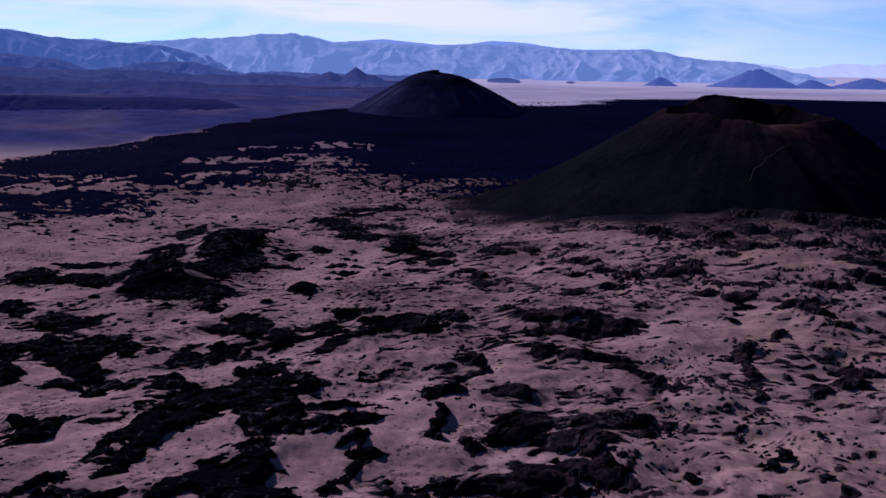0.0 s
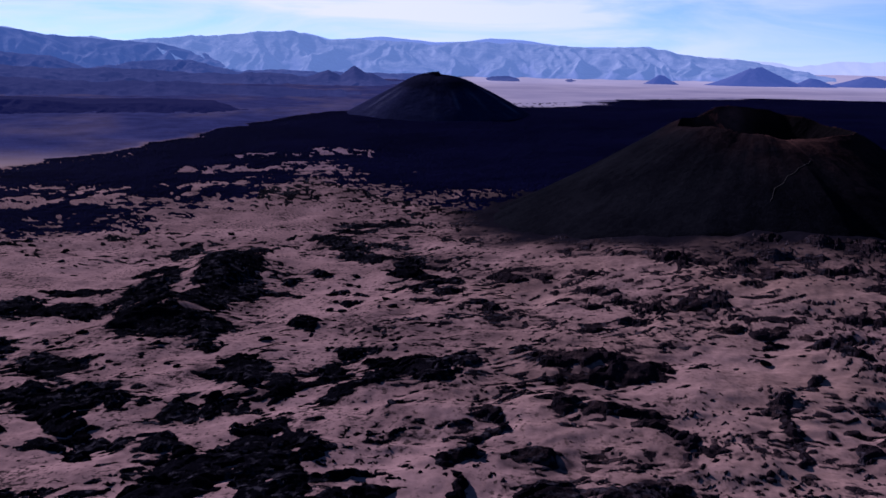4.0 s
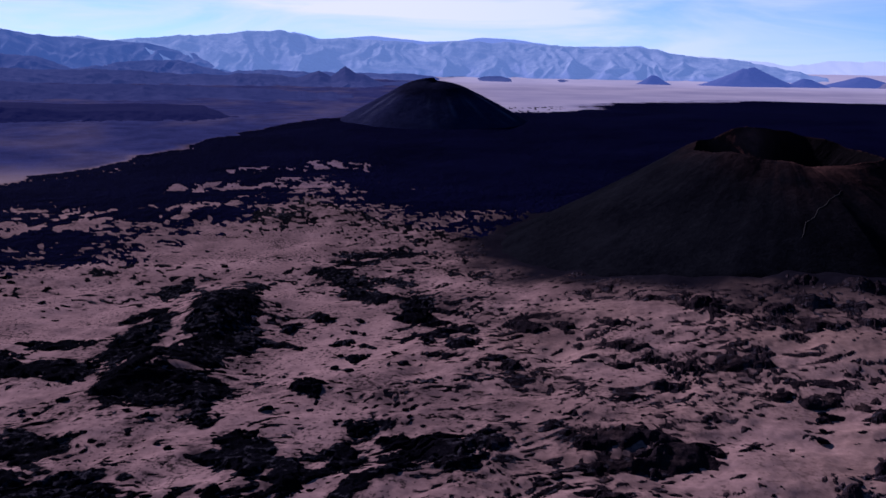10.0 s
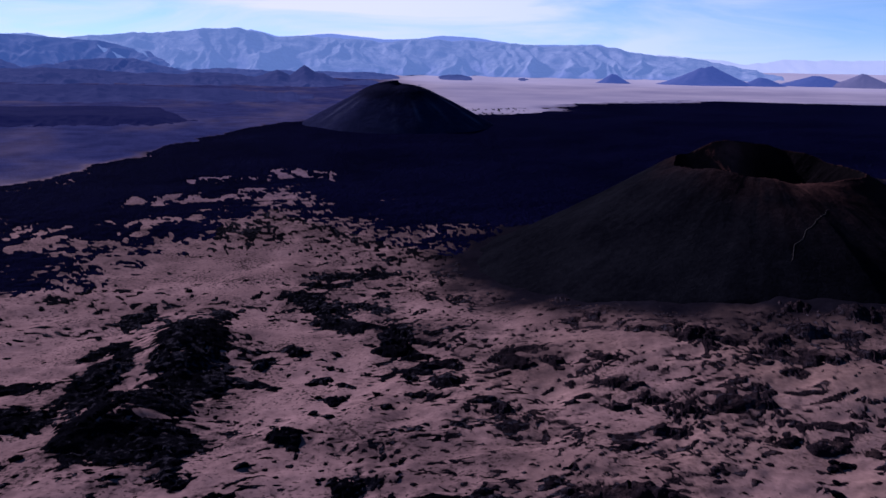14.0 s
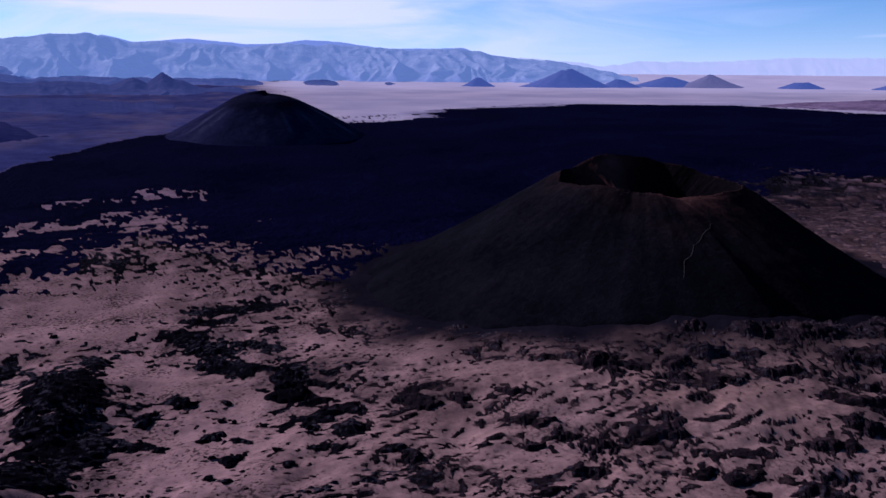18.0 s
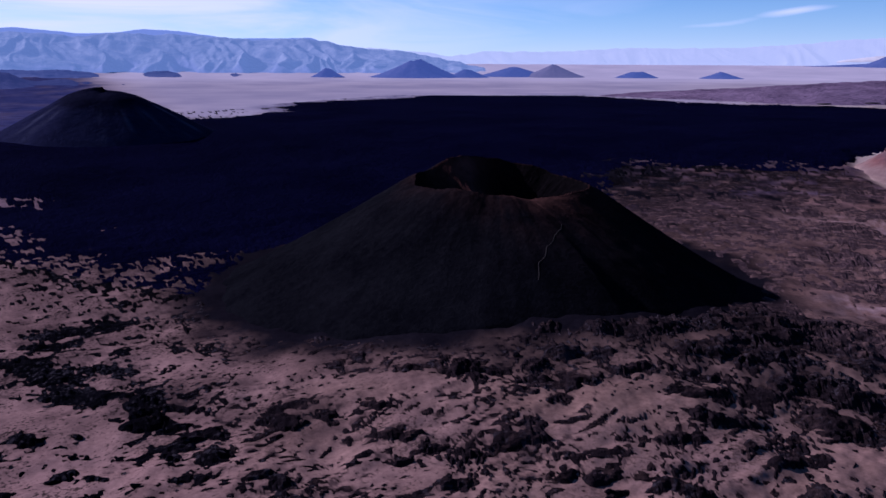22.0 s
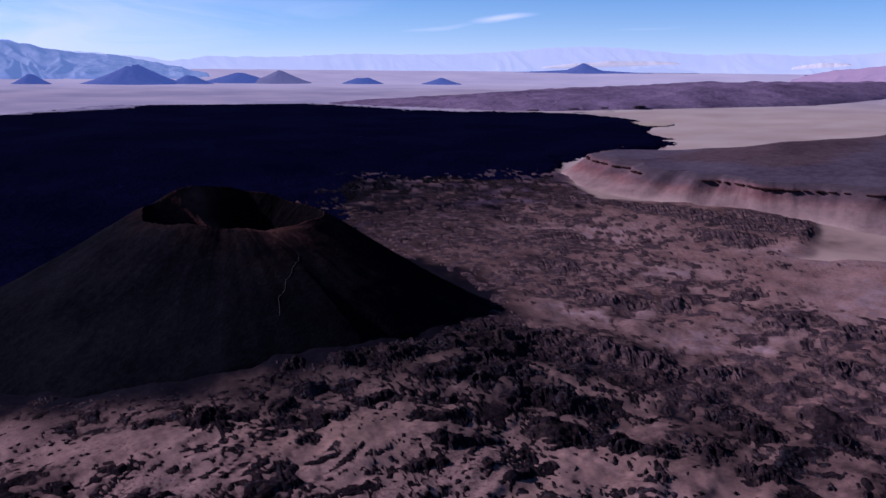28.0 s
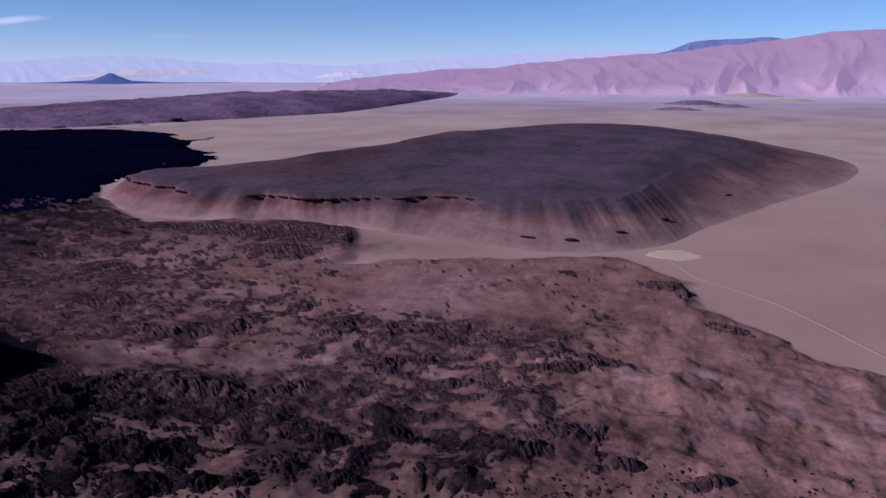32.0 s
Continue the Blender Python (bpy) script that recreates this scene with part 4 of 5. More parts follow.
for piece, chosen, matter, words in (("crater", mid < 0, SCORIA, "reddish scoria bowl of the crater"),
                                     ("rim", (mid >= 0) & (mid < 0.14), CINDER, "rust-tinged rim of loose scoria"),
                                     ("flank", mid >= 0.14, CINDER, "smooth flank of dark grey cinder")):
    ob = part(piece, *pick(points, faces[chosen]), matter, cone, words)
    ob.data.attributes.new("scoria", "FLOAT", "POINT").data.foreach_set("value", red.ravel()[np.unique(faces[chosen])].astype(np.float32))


def ribbon(points, width, lift, surface):
    """A narrow strip along points that lies on a surface."""
    p = np.array(points, float)
    s = np.linspace(0, len(p) - 1, 60)
    x, y = np.interp(s, np.arange(len(p)), p[:, 0]), np.interp(s, np.arange(len(p)), p[:, 1])
    x, y = x + 0.8 * layers(s * 3, s * 0, 8, 3, 5), y + 0.8 * layers(s * 3, s * 0 + 9, 8, 3, 6)
    dx, dy = np.gradient(x), np.gradient(y)
    n = np.hypot(dx, dy)
    w = width * (0.75 + 0.4 * layers(s, s * 0 + 3, 4, 2, 8))
    rows = []
    for side, up in ((-0.5, -0.3), (-0.3, lift), (0.3, lift), (0.5, -0.3)):
        qx, qy = x - dy / n * w * side, y + dx / n * w * side
        rows.append(np.stack([qx, qy, surface(qx, qy) + up], -1))
    return np.stack(rows).reshape(-1, 3), quads(4, 60).reshape(-1, 4)


strip, strip_faces = ribbon([(187, 471), (184, 465), (177, 459), (173, 455), (167, 451), (163, 444), (158, 441), (154, 434), (152, 430)], 0.7, 0.15, lambda x, y: cone_height(x, y)[0])
part("gully", strip - np.array([*CONE, 0]), strip_faces, GULLY, cone, "pale washed-out gully")


def small_cone(name, label, x, y, top, wide, rim, material, dip=0.25, spread=1.1, group="", squash=1.0, category="volcano", turned=0.0):
    """A cone of its own with a flank and a summit dish, its foot in the ground. squash: its depth along the bearing turned."""
    base = thing(name, label, category, group)
    base.location = (x, y, 0)
    turn_n = np.radians(np.arange(0, 360, 3.0))
    dist = np.concatenate([np.linspace(0.02, 1, 8) * rim, np.linspace(rim * 1.04, wide * 1.12, 34)])
    a, b = np.meshgrid(dist, turn_n, indexing="ij")
    u, v = a * np.sin(b), a * np.cos(b) * squash
    c, s = math.cos(radians(turned)), math.sin(radians(turned))
    px, py = u * c + v * s, v * c - u * s
    low = lie(x + px, y + py) - 3
    k = np.clip((a - rim) / (wide - rim), 0, 1.2)
    uneven = 1 + 0.05 * np.cos(b + x) + 0.03 * np.cos(2 * b + y) + 0.02 * layers(np.sin(b) + x, np.cos(b), 1.0, 2, 14) * ease(1.0, 0.2, k)
    bent = k + 0.04 * layers(np.sin(b) * 1.5 + y, np.cos(b) * 1.5, 1.0, 2, 13) * ease(0, 0.4, k)
    z = low + (top - low) * uneven * np.maximum(1 - bent, 0) ** spread
    z = np.where(a < rim, low + (top - low) * uneven - dip * rim * (1 - (a / rim) ** 2), z)
    ribs = layers(np.sin(b) * 9 + x, np.cos(b) * 9 + k, 1.6, 4, 12, 0.6) + 0.6 * layers(px / wide * 5 + x, py / wide * 5, 1.0, 4, 12)
    z = z + (top - low) * 0.01 * ribs * ease(0, 0.3, k) * ease(1, 0.5, k)
    pts = np.stack([px, py, z], -1).reshape(-1, 3)
    fs = quads(len(dist), len(turn_n), True)[..., ::-1]
    pale = ease(0.15, 0.6, layers(np.sin(b) * 6 + 3, np.cos(b) * 6 + k * 0.8, 1.4, 4, 16)) * ease(0.05, 0.3, k) * ease(1.0, 0.7, k)
    burnt = ease(0.32, 0.02, k + 0.18 * layers(px / wide * 5, py / wide * 5 + y, 1.0, 4, 18))
    for piece, chosen, matter in (("flank", fs[13:], material), ("summit", fs[:13], material)):
        ob = part(piece, *pick(pts, chosen.reshape(-1, 4)), matter, base)
        ob.data.attributes.new("burnt", "FLOAT", "POINT").data.foreach_set("value", burnt.ravel()[np.unique(chosen)].astype(np.float32))
        ob.data.attributes.new("ashen", "FLOAT", "POINT").data.foreach_set("value", np.clip(pale, 0, 1).ravel()[np.unique(chosen)].astype(np.float32))
    return base


small_cone("cinder_cone", "dark cinder cone with pale streaks beyond the black lava", -12, 1397, 78, 152, 48, FARCONE, -0.2, 1.0)
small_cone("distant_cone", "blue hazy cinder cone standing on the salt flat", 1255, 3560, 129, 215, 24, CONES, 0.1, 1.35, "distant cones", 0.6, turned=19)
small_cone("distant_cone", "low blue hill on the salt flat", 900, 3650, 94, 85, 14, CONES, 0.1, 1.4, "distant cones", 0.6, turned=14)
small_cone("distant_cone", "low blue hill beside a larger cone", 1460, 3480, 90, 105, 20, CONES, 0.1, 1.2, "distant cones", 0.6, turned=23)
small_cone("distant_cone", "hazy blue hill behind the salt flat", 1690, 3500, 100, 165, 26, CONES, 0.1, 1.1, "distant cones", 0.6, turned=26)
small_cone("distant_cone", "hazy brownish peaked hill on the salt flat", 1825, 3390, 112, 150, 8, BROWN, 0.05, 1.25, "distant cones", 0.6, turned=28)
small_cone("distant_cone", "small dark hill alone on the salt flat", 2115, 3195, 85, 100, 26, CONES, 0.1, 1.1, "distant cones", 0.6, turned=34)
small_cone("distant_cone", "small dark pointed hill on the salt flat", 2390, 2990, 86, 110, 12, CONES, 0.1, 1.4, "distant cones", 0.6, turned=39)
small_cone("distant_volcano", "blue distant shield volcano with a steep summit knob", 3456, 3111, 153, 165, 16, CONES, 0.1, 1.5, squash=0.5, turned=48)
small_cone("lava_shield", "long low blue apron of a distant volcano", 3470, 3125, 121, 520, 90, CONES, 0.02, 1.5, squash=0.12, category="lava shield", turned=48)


# ---- mesa and low ridges ----
def loop(corners, count):
    """A closed smooth line through corners."""
    p = np.array(corners, float)
    n = len(p)
    s = np.linspace(0, n, count, endpoint=False)
    i, f = np.floor(s).astype(int), (s % 1)[:, None]
    a, b, c, d = p[(i - 1) % n], p[i % n], p[(i + 1) % n], p[(i + 2) % n]
    return 0.5 * (2 * b + (c - a) * f + (2 * a - 5 * b + 4 * c - d) * f**2 + (3 * b - a - 3 * c + d) * f**3)


mesa = thing("mesa", "flat-topped mesa with dark gravel cap and pink scree", "mesa")
FOOT_LINE = [(752, 812), (690, 700), (705, 570), (716, 470), (690, 380), (672, 290), (690, 210), (745, 158), (835, 128), (1010, 60),
             (1215, -10), (1420, -10), (1720, 140), (1900, 430), (1560, 640), (1180, 690), (980, 740), (850, 830)]
TOP_LINE = [(775, 775), (742, 690), (745, 580), (765, 500), (830, 395), (785, 320), (800, 255), (850, 208), (960, 188), (1140, 148),
            (1280, 95), (1430, 100), (1660, 200), (1800, 430), (1500, 590), (1150, 630), (960, 670), (850, 770)]
TOP_UP = 27.0
N = 520
lower, upper = loop(FOOT_LINE, N), loop(TOP_LINE, N)
swing = np.arange(N) / N * 260
inward = (upper - lower) / np.linalg.norm(upper - lower, axis=1)[:, None]
upper = upper + inward * (layers(swing, swing * 0 + 7, 8, 5, 104, 0.6) * 20)[:, None]
# the cliff is sharp on the west side and worn to a slope elsewhere
reach_out = ease(900, 1400, lower[:, 0])[:, None]
lower = lower - inward * 45 * reach_out
sharp = np.clip(ease(900, 770, lower[:, 0]) * ease(300, 420, lower[:, 1]) * (0.75 + 0.7 * layers(swing, swing * 0 + 4, 14, 4, 107)), 0.04, 1)
inner = np.array([1180.0, 330.0])
rings = []
for k in np.concatenate([np.linspace(0, 0.7, 9), np.linspace(0.74, 1.1, 12)]):
    xy = lower + (upper - lower) * k
    fold = layers(swing, swing * 0 + 2, 9, 4, 101, 0.55) * (2.0 - 0.4 * sharp) * math.sin(math.pi * min(k / 1.1, 1))
    xy = xy - inward * fold[:, None] + inward * (max(k - 0.9, 0) * 40)
    worn = 0.35 * (1 - (1 - min(k / 1.1, 1)) ** 1.7) + 0.65 * min(k / 1.1, 1) ** 1.4
    cliffed = 0.62 * (min(k, 0.86) / 0.86) ** 1.35 + 0.32 * float(ease(0.86, 0.93, k)) + 0.06 * float(ease(0.93, 1.1, k))
    rise = worn * 0.97 * (1 - sharp) + cliffed * sharp
    z = lie(xy[:, 0], xy[:, 1]) - 2 + (TOP_UP + 2) * rise + 0.5 * layers(xy[:, 0], xy[:, 1], 14, 3, 108) * math.sin(math.pi * min(k / 1.1, 1))
    rings.append(np.column_stack([xy, z]))
scree = np.stack(rings)
kk = np.concatenate([np.linspace(0, 0.7, 9), np.linspace(0.74, 1.1, 12)])[:, None] + np.zeros(N)
drape = layers(scree[..., 0], scree[..., 1], 42, 4, 109, 0.6)
tongue = layers(swing, swing * 0 + 11, 16, 4, 115, 0.6)[None, :]
gravel = ease(0.62, 1.0, kk + 0.16 * drape + 0.06 + 0.34 * tongue * (1 - sharp)) * (1 - 0.5 * sharp * ease(1.0, 0.9, kk))
rust = ease(0.42, 0.86, kk + 0.22 * layers(scree[..., 0], scree[..., 1], 60, 4, 110) + 0.25 * tongue) * (0.6 + 0.4 * sharp)
slope = part("scree_slope", *pick(scree.reshape(-1, 3), quads(21, N, True).reshape(-1, 4)), SCREE, mesa, "gullied pink scree slope under a reddish cliff band")
for key, value in (("gravel", gravel), ("rust", rust), ("pale", ease(0.34, 0.0, kk + 0.16 * drape - 0.1 * tongue))):
    slope.data.attributes.new(key, "FLOAT", "POINT").data.foreach_set("value", np.clip(value, 0, 1).ravel().astype(np.float32))
smooth_rim = sum(np.roll(scree[-1][:, :2], n, 0) for n in range(-14, 15)) / 29
cap = []
for k in np.linspace(0, 0.99, 34):
    rim_now = scree[-1][:, :2] + (smooth_rim - scree[-1][:, :2]) * ease(0, 0.06, k)
    xy = rim_now + (inner - rim_now) * k
    z = scree[-1][:, 2] * (1 - ease(0, 0.1, k)) + ease(0, 0.1, k) * (lie(xy[:, 0], xy[:, 1]) + TOP_UP)
    z = z + 6 * ease(0, 0.4, k) + 9 * ease(0.02, 0.1, k) * (bump(xy[:, 0], xy[:, 1], 1000, 620, 120, 35) + bump(xy[:, 0], xy[:, 1], 1230, 560, 160, 40)) + 2.4 * ease(0, 0.12, k) * layers(xy[:, 0], xy[:, 1], 120, 4, 111)
    cap.append(np.column_stack([xy, z]))
cap = np.stack(cap)
top = part("cap", cap.reshape(-1, 3), quads(34, N, True).reshape(-1, 4), CAP, mesa, "dark gravel cap")
rust = 0.7 * ease(0.45, 1.0, layers(cap[..., 0], cap[..., 1], 130, 5, 113, 0.6) + 1.2 * bump(cap[..., 0], cap[..., 1], 960, 630, 130, 60) + 0.9 * bump(cap[..., 0], cap[..., 1], 1180, 590, 160, 50))
top.data.attributes.new("rust", "FLOAT", "POINT").data.foreach_set("value", np.clip(rust, 0, 1).ravel().astype(np.float32))


def rock_slab(x, y, z, long, deep, high, turn, seed):
    """One broken ledge of rock."""
    u, v = np.meshgrid(np.linspace(-1, 1, 15), np.linspace(0, 2 * math.pi, 12, endpoint=False), indexing="ij")
    r = (1 - np.abs(u) ** 3) ** 0.4 * (1 + 0.3 * layers(u * 5 + seed, v, 1.3, 3, seed))
    px, py, pz = u * long / 2, r * np.cos(v) * deep / 2, r * np.sign(np.sin(v)) * np.abs(np.sin(v)) ** 0.6 * high / 2
    c, s = math.cos(radians(turn)), math.sin(radians(turn))
    return np.stack([x + px * c - py * s, y + px * s + py * c, z + pz], -1).reshape(-1, 3), quads(15, 12, True).reshape(-1, 4)


def ledge(n, px, py, pz, length, turn, deep=6.0, high=2.6):
    part("ledge", *rock_slab(px, py, pz, length, deep, high, turn, n), LEDGE, mesa, "dark overhanging rock ledge", smooth=False)


for n, (px, py, length, turn) in enumerate([(712, 283, 16, 84), (714, 243, 12, 92), (755, 205, 10, 120), (824, 172, 10, 150), (1010, 118, 18, 160)]):
    spot = np.argmin(np.hypot(scree[..., 0] - px, scree[..., 1] - py))
    ledge(n, px, py, float(scree[..., 2].ravel()[spot]), length, turn)
# a broken row of ledges along the western rim
rim_ring, at, n = scree[14], 0, 30
while at < N - 3:
    a, b = rim_ring[at], rim_ring[at + 2]
    n += 1
    if a[0] < 850 and a[1] > 330 and sharp[at] > 0.35 and n % 5 < 4:
        ledge(n, *(a + b) / 2 + np.array([0, 0, -0.3]), rng.uniform(4, 14), math.degrees(math.atan2(b[1] - a[1], b[0] - a[0])), 6.0, rng.uniform(1.1, 1.9))
    at += int(rng.integers(1, 4))

low_ridge = thing("low_ridge", "long low ridge of hazy purple-grey gravel on the plain", "ridge")
u, v = np.meshgrid(np.linspace(0, 1, 120), np.linspace(-1, 1, 50), indexing="ij")
spine_x, spine_y = np.interp(u, [0, 0.2, 0.6, 1], [1230, 1560, 2480, 3850]), np.interp(u, [0, 0.2, 0.6, 1], [2130, 1900, 1690, 1500])
breadth = np.interp(u, [0, 0.25, 0.6, 1], [60, 330, 400, 130])
rx, ry = spine_x + v * breadth * 0.35, spine_y + v * breadth
body = (1 - v * v) ** 0.8 * np.interp(u, [0, 0.1, 0.35, 0.6, 0.85, 1], [0, 14, 36, 50, 36, 0])
rz = lie(rx, ry) - 2 + body * (0.8 + 0.35 * crests(rx, ry, 260, 5, 121)) + 4 * layers(rx, ry, 60, 3, 125) * (body > 4)
ridge_points, ridge_faces = np.stack([rx, ry, rz], -1).reshape(-1, 3), quads(120, 50)
part("slope", ridge_points, ridge_faces.reshape(-1, 4)[:, ::-1], RIDGE, low_ridge)
for n, (px, py, length) in enumerate([(1440, 1520, 30), (1560, 1500, 34), (1660, 1490, 24), (1790, 1480, 40), (2030, 1490, 120), (2160, 1470, 70)]):
    zz = float(lie(np.array(px), np.array(py))) + 8
    part("ledge", *rock_slab(px, py, zz, length, 22, 4, -10, n + 20), CAP, low_ridge, "dark rock band", smooth=False)


# ---- far mountains ----
SKYLINE = [(-45, 262), (-26.7, 271), (-24.4, 238), (-20.1, 221), (-16.6, 248), (-13.2, 269), (-9.7, 291), (-7.7, 251), (-6.1, 260),
           (-4.6, 250), (-1.8, 246), (-0.2, 239), (2.8, 255), (6.1, 245), (9.7, 227), (12.5, 238), (15, 201), (18.4, 178), (22, 130),
           (26, 60)]
PALE_LINE = [(8, 150), (15, 205), (18.4, 181), (22, 158), (25, 181), (27.8, 174), (33.2, 199), (37.6, 194), (42.4, 212), (47.9, 249),
             (50.8, 236), (54.3, 210), (59.4, 208), (63, 205), (66, 228), (70, 260), (75, 278), (79, 292), (84, 280), (90, 250), (100, 240)]
PEAKS = [(-12, 225), (-9.1, 292), (-7.4, 258), (-5.5, 268), (-4.1, 281), (-0.7, 252), (1.5, 262), (3.0, 281), (4.9, 274), (7.9, 236), (13, 246), (16, 150)]
DARK_PEAKS = [(79, 200), (83.3, 285), (84.6, 330), (86, 343), (88, 348), (89.3, 351), (93, 310), (96, 220)]
ROSE_LINE = [(57, 60), (61, 100), (63, 135), (65, 150), (68.7, 180), (72.4, 195), (76.5, 232), (80, 255), (83.6, 270), (86, 302), (89.3, 326), (93.1, 368),
             (96.6, 375), (108, 380), (118, 360)]


def range_of(name, label, profile, first, last, near, crest, behind, material, seed, jagged=9.0, spur_wide=210.0, lumpy=0.0):
    """A mountain range along the horizon: spurs and gullies that climb from near to a crest and fall behind it."""
    a = np.radians(np.arange(first, last, 0.075))
    d = np.concatenate([np.linspace(near, crest, 60), np.linspace(crest, behind, 8)[1:]])
    dd, aa = np.meshgrid(d, a, indexing="ij")
    x, y = dd * np.sin(aa), dd * np.cos(aa)
    deg = np.degrees(aa)
    top = np.interp(deg, [p[0] for p in profile], [p[1] for p in profile])
    top = top + jagged * (0.9 * layers(deg, aa * 0, 2.6, 5, seed, 0.55) + 0.5 * (crests(deg, aa * 0 + 3, 1.4, 4, seed + 9) - 0.6))
    low = lie(x, y) - 4
    k = np.clip((dd - near) / (crest - near), 0, 1)
    # spurs run down from the crest and fork on the way
    along = aa * crest + 0.45 * spur_wide * layers(x, y, spur_wide * 1.6, 3, seed + 2) + 0.35 * spur_wide * k
    down = k * (crest - near)
    spur = 1 - np.abs(swell(along / spur_wide, down / (4 * spur_wide), seed + 3)) * 1.7
    fork = 1 - np.abs(swell(along / spur_wide * 2.3, down / (1.6 * spur_wide) + 7, seed + 4)) * 1.7
    fine = 1 - np.abs(swell(along / spur_wide * 5.1, down / (0.7 * spur_wide) + 3, seed + 5)) * 1.7
    body = np.clip(0.58 * spur + 0.3 * fork + 0.16 * fine, 0, 1)
    climb = k ** (1.9 - 1.3 * body) * (1 - 0.1 * (1 - fork) * ease(1.0, 0.8, k))
    climb = climb + lumpy * ease(0.05, 0.3, k) * ease(1.0, 0.7, k) * (crests(x, y, spur_wide * 1.5, 4, seed + 7) - 0.6)
    # pale debris fans at the foot; their tone also imitates valley mist
    hazy_fan = ease(0.55, 0.2, body) * ease(0.7, 0.25, k) + ease(0.2, 0.04, k)
    fall = 1 - 0.5 * np.clip((dd - crest) / (behind - crest), 0, 1)
    z = low + np.maximum(top - low, 0) * np.maximum(climb, 0) * fall
    ob = part(name, np.stack([x, y, z], -1).reshape(-1, 3), quads(len(d), len(a)).reshape(-1, 4)[:, ::-1], material)
    ob.data.attributes.new("hazy_fan", "FLOAT", "POINT").data.foreach_set("value", np.clip(hazy_fan, 0, 1).ravel().astype(np.float32))
    return tagged(ob, label, "mountains", kind="structure")


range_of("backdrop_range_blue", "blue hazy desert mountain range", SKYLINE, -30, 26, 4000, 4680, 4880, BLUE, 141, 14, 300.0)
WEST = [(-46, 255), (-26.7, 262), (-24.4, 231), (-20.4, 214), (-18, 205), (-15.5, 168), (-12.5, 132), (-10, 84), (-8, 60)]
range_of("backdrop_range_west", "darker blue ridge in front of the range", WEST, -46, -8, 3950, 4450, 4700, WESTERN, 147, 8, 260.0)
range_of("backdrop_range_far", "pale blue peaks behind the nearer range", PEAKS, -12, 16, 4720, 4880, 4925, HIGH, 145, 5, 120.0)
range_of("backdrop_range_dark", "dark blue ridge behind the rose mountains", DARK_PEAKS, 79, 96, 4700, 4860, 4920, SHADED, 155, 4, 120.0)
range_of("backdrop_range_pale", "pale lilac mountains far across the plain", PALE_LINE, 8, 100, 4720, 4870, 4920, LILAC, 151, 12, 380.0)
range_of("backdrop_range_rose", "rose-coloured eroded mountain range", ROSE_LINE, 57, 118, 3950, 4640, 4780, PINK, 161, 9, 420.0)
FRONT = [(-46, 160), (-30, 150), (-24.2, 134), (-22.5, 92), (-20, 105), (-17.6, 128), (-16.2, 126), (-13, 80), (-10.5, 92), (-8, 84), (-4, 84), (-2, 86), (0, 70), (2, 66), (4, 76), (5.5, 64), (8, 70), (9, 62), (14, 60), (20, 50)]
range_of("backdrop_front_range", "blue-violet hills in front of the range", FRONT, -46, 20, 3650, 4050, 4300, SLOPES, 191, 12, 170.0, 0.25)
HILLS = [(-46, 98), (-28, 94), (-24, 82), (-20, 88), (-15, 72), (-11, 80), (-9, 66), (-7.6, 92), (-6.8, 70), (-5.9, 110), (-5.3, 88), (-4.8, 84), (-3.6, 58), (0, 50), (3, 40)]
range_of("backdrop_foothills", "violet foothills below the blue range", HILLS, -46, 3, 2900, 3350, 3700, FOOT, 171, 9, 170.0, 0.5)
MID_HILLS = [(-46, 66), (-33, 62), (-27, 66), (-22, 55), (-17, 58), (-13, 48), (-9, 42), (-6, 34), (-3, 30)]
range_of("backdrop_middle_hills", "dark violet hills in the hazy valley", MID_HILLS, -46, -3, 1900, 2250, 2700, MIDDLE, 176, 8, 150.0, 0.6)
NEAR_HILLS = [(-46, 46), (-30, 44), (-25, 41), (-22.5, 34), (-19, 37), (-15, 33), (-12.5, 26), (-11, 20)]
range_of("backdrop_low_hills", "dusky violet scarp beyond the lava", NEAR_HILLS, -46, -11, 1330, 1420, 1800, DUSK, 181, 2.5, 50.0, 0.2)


def dune(name, label, first, last, distance, low_z, high_z, thick):
    """A sheet of blown sand on a far slope, climbing from its first end to its last."""
    a = np.radians(np.linspace(first, last, 60))
    kk, aa = np.meshgrid(np.linspace(0, 1, 10), a, indexing="ij")
    s = (np.degrees(aa) - first) / (last - first)
    foot = low_z + (high_z - low_z - thick) * s + 2.5 * layers(s * 5, s * 0 + low_z, 1.0, 3, 3)
    d = distance + kk * 70
    z = foot + kk * thick * np.maximum(np.sin(np.pi * s), 0) ** 0.6 * (1 + 0.2 * layers(s * 7, s * 0 + high_z, 1.0, 3, 4)) - 4 * (kk < 0.05)
    pts = np.stack([d * np.sin(aa), d * np.cos(aa), z], -1).reshape(-1, 3)
    tagged(part(name, pts, quads(10, 60).reshape(-1, 4)[:, ::-1], WHITE), label, "dune", kind="structure")


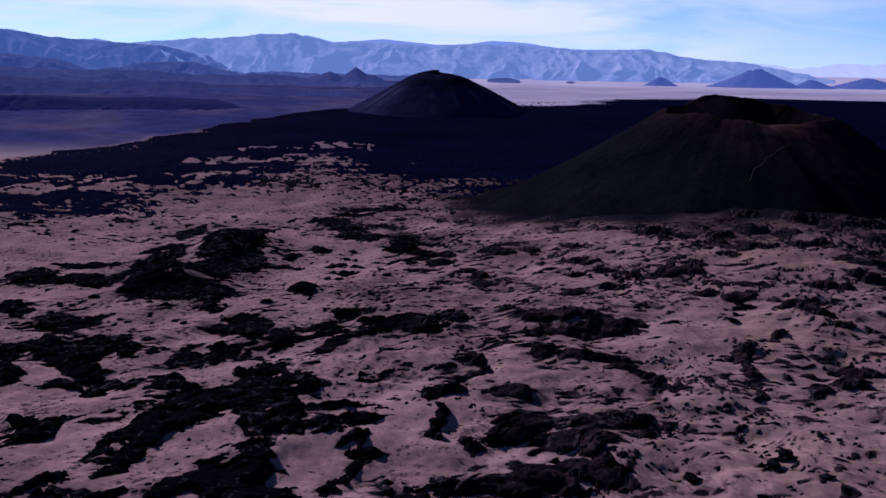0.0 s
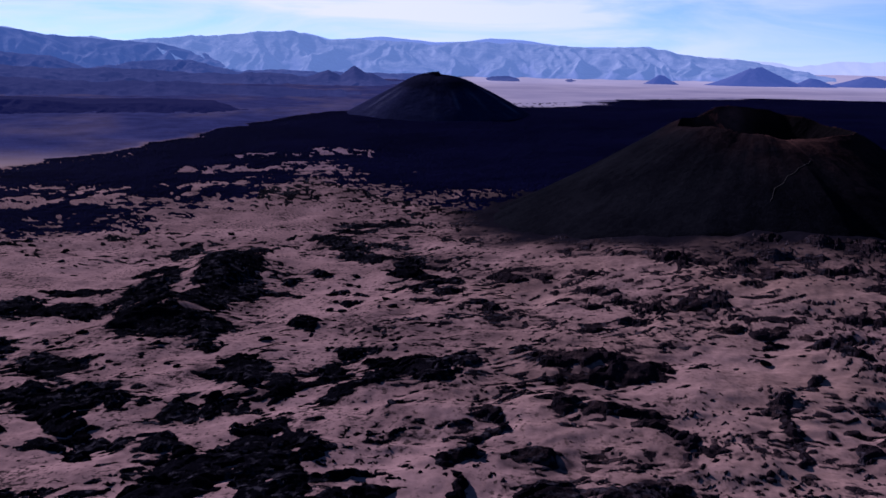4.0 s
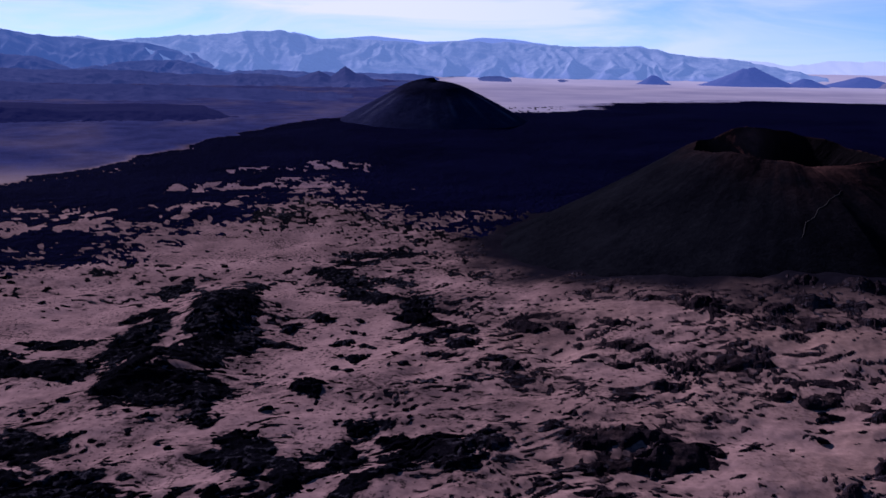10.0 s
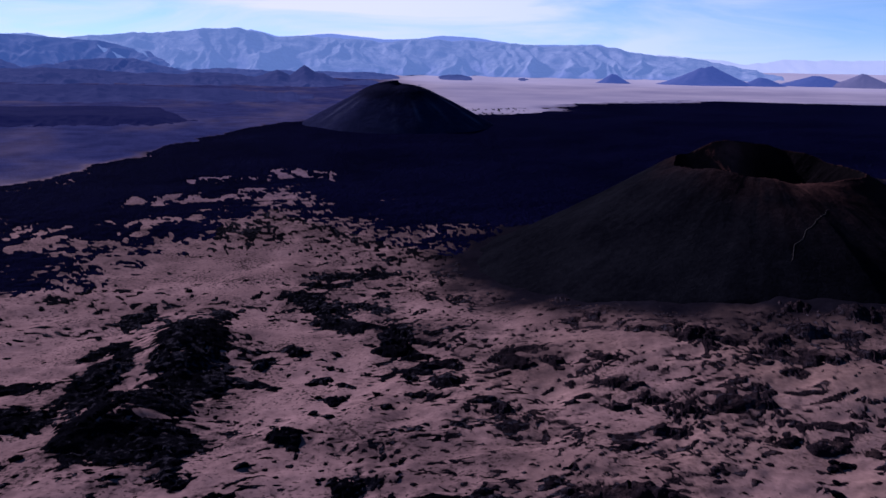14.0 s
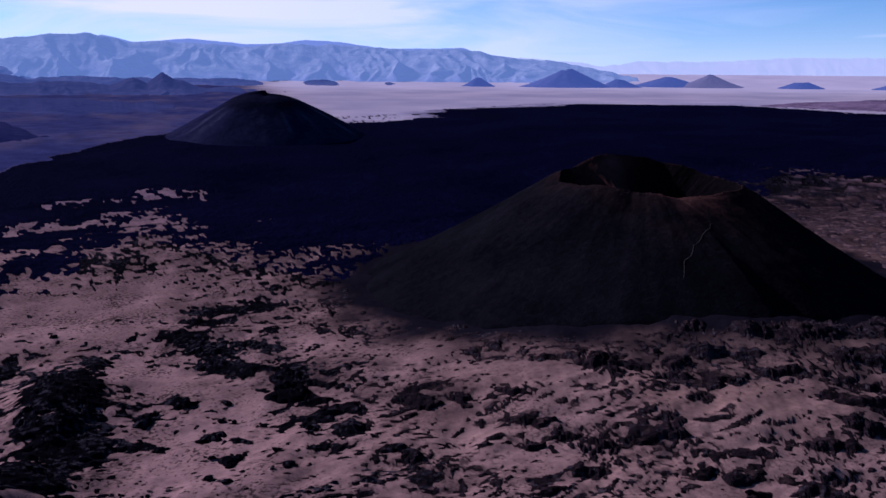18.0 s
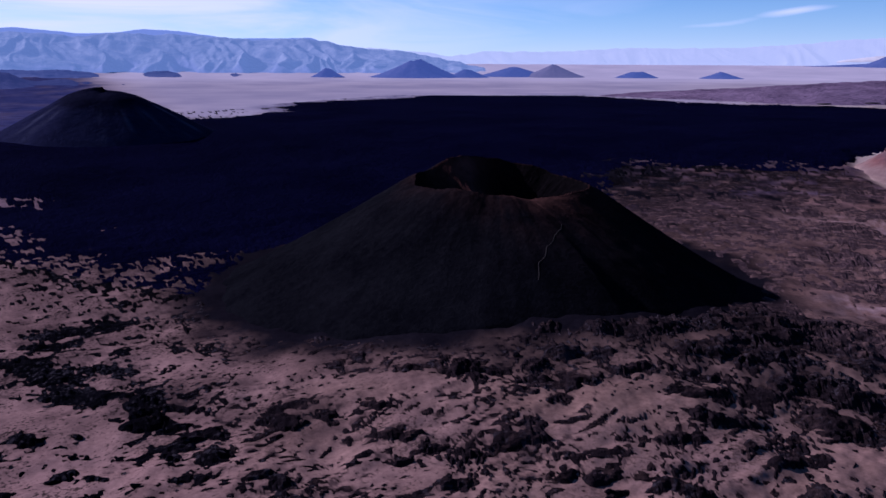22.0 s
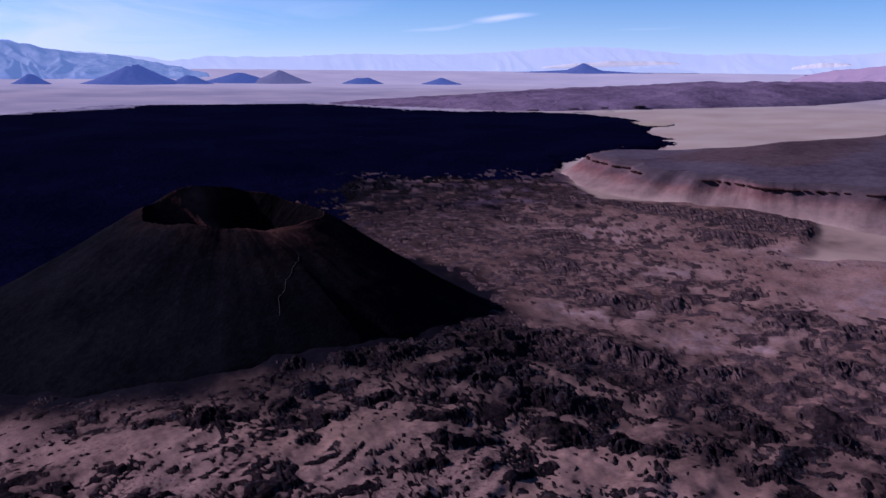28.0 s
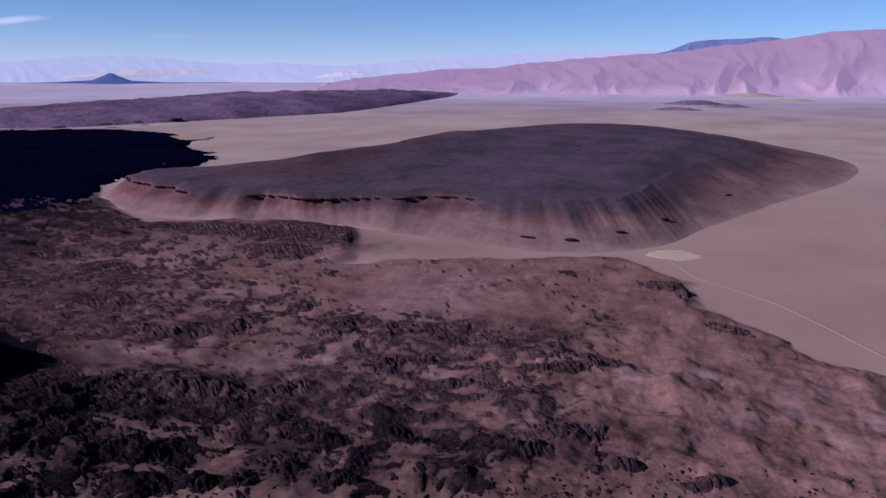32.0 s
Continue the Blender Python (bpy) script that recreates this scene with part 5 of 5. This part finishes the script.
dune("backdrop_white_dune", "white sand sheet on a far slope", 45.3, 54.0, 4690, 130, 182, 24)
dune("backdrop_white_dune_small", "small white sand sheet on a far slope", 60.5, 63.8, 4600, 138, 176, 18)

# ---- track and clearings on the plain ----
surface_of_plain = lambda x, y: ground(x, y)[0]  # noqa: E731
strip, strip_faces = ribbon([(700, 158), (638, 130), (610, 100), (585, 75), (532, 42), (476, 10), (420, -30)], 3.2, 0.12, surface_of_plain)
tagged(part("track", strip, strip_faces, WORN), "pale unpaved track across the sandy plain", "track", kind="structure")


def patch(name, label, x, y, wide, deep, turn, material, lift=0.12):
    a, b = np.meshgrid(np.linspace(0.01, 1, 8), np.radians(np.arange(0, 360, 6)), indexing="ij")
    uneven = 1 + 0.25 * layers(np.cos(b) * 2 + x, np.sin(b) * 2 + y, 1, 3, 131)
    u, v = a * uneven * wide * np.cos(b), a * uneven * deep * np.sin(b)
    c, s = math.cos(radians(turn)), math.sin(radians(turn))
    px, py = x + u * c + v * s, y - u * s + v * c
    pz = surface_of_plain(px, py) + lift - 0.5 * (a > 0.99)
    tagged(part(name, np.stack([px, py, pz], -1).reshape(-1, 3), quads(8, 60, True).reshape(-1, 4), material), label, "clearing", kind="structure")


patch("pale_clearing", "bare pale clearing beside the track", 712, 152, 24, 22, 80, BRIGHT, 0.25)
patch("pale_shore", "bright bare sand at the tip of the lava", 1400, 1150, 40, 60, 50, PALE, 2.0)


# ---- low outcrops far out on the plain ----
for x, y, wide, high, matter, words in [
        (3312, 313, 150, 13, RIDGE, "low reddish rock outcrop far out on the plain"), (2936, 341, 110, 8, RIDGE, "low reddish rock outcrop far out on the plain"),
        (3950, 124, 160, 12, PALE, "whitish rock outcrop far out on the plain"), (3635, -29, 130, 9, PALE, "whitish rock outcrop far out on the plain"),
        (3160, 188, 100, 9, RIDGE, "low reddish rock outcrop far out on the plain"), (3480, 240, 120, 8, PALE, "whitish rock outcrop far out on the plain")]:
    small_cone("rock_outcrop", words, x, y, float(lie(np.array(x), np.array(y))) + high, wide, wide * 0.3, matter, 0.02, 1.3, "outcrops on the plain", 0.45, "rock outcrop", 88)
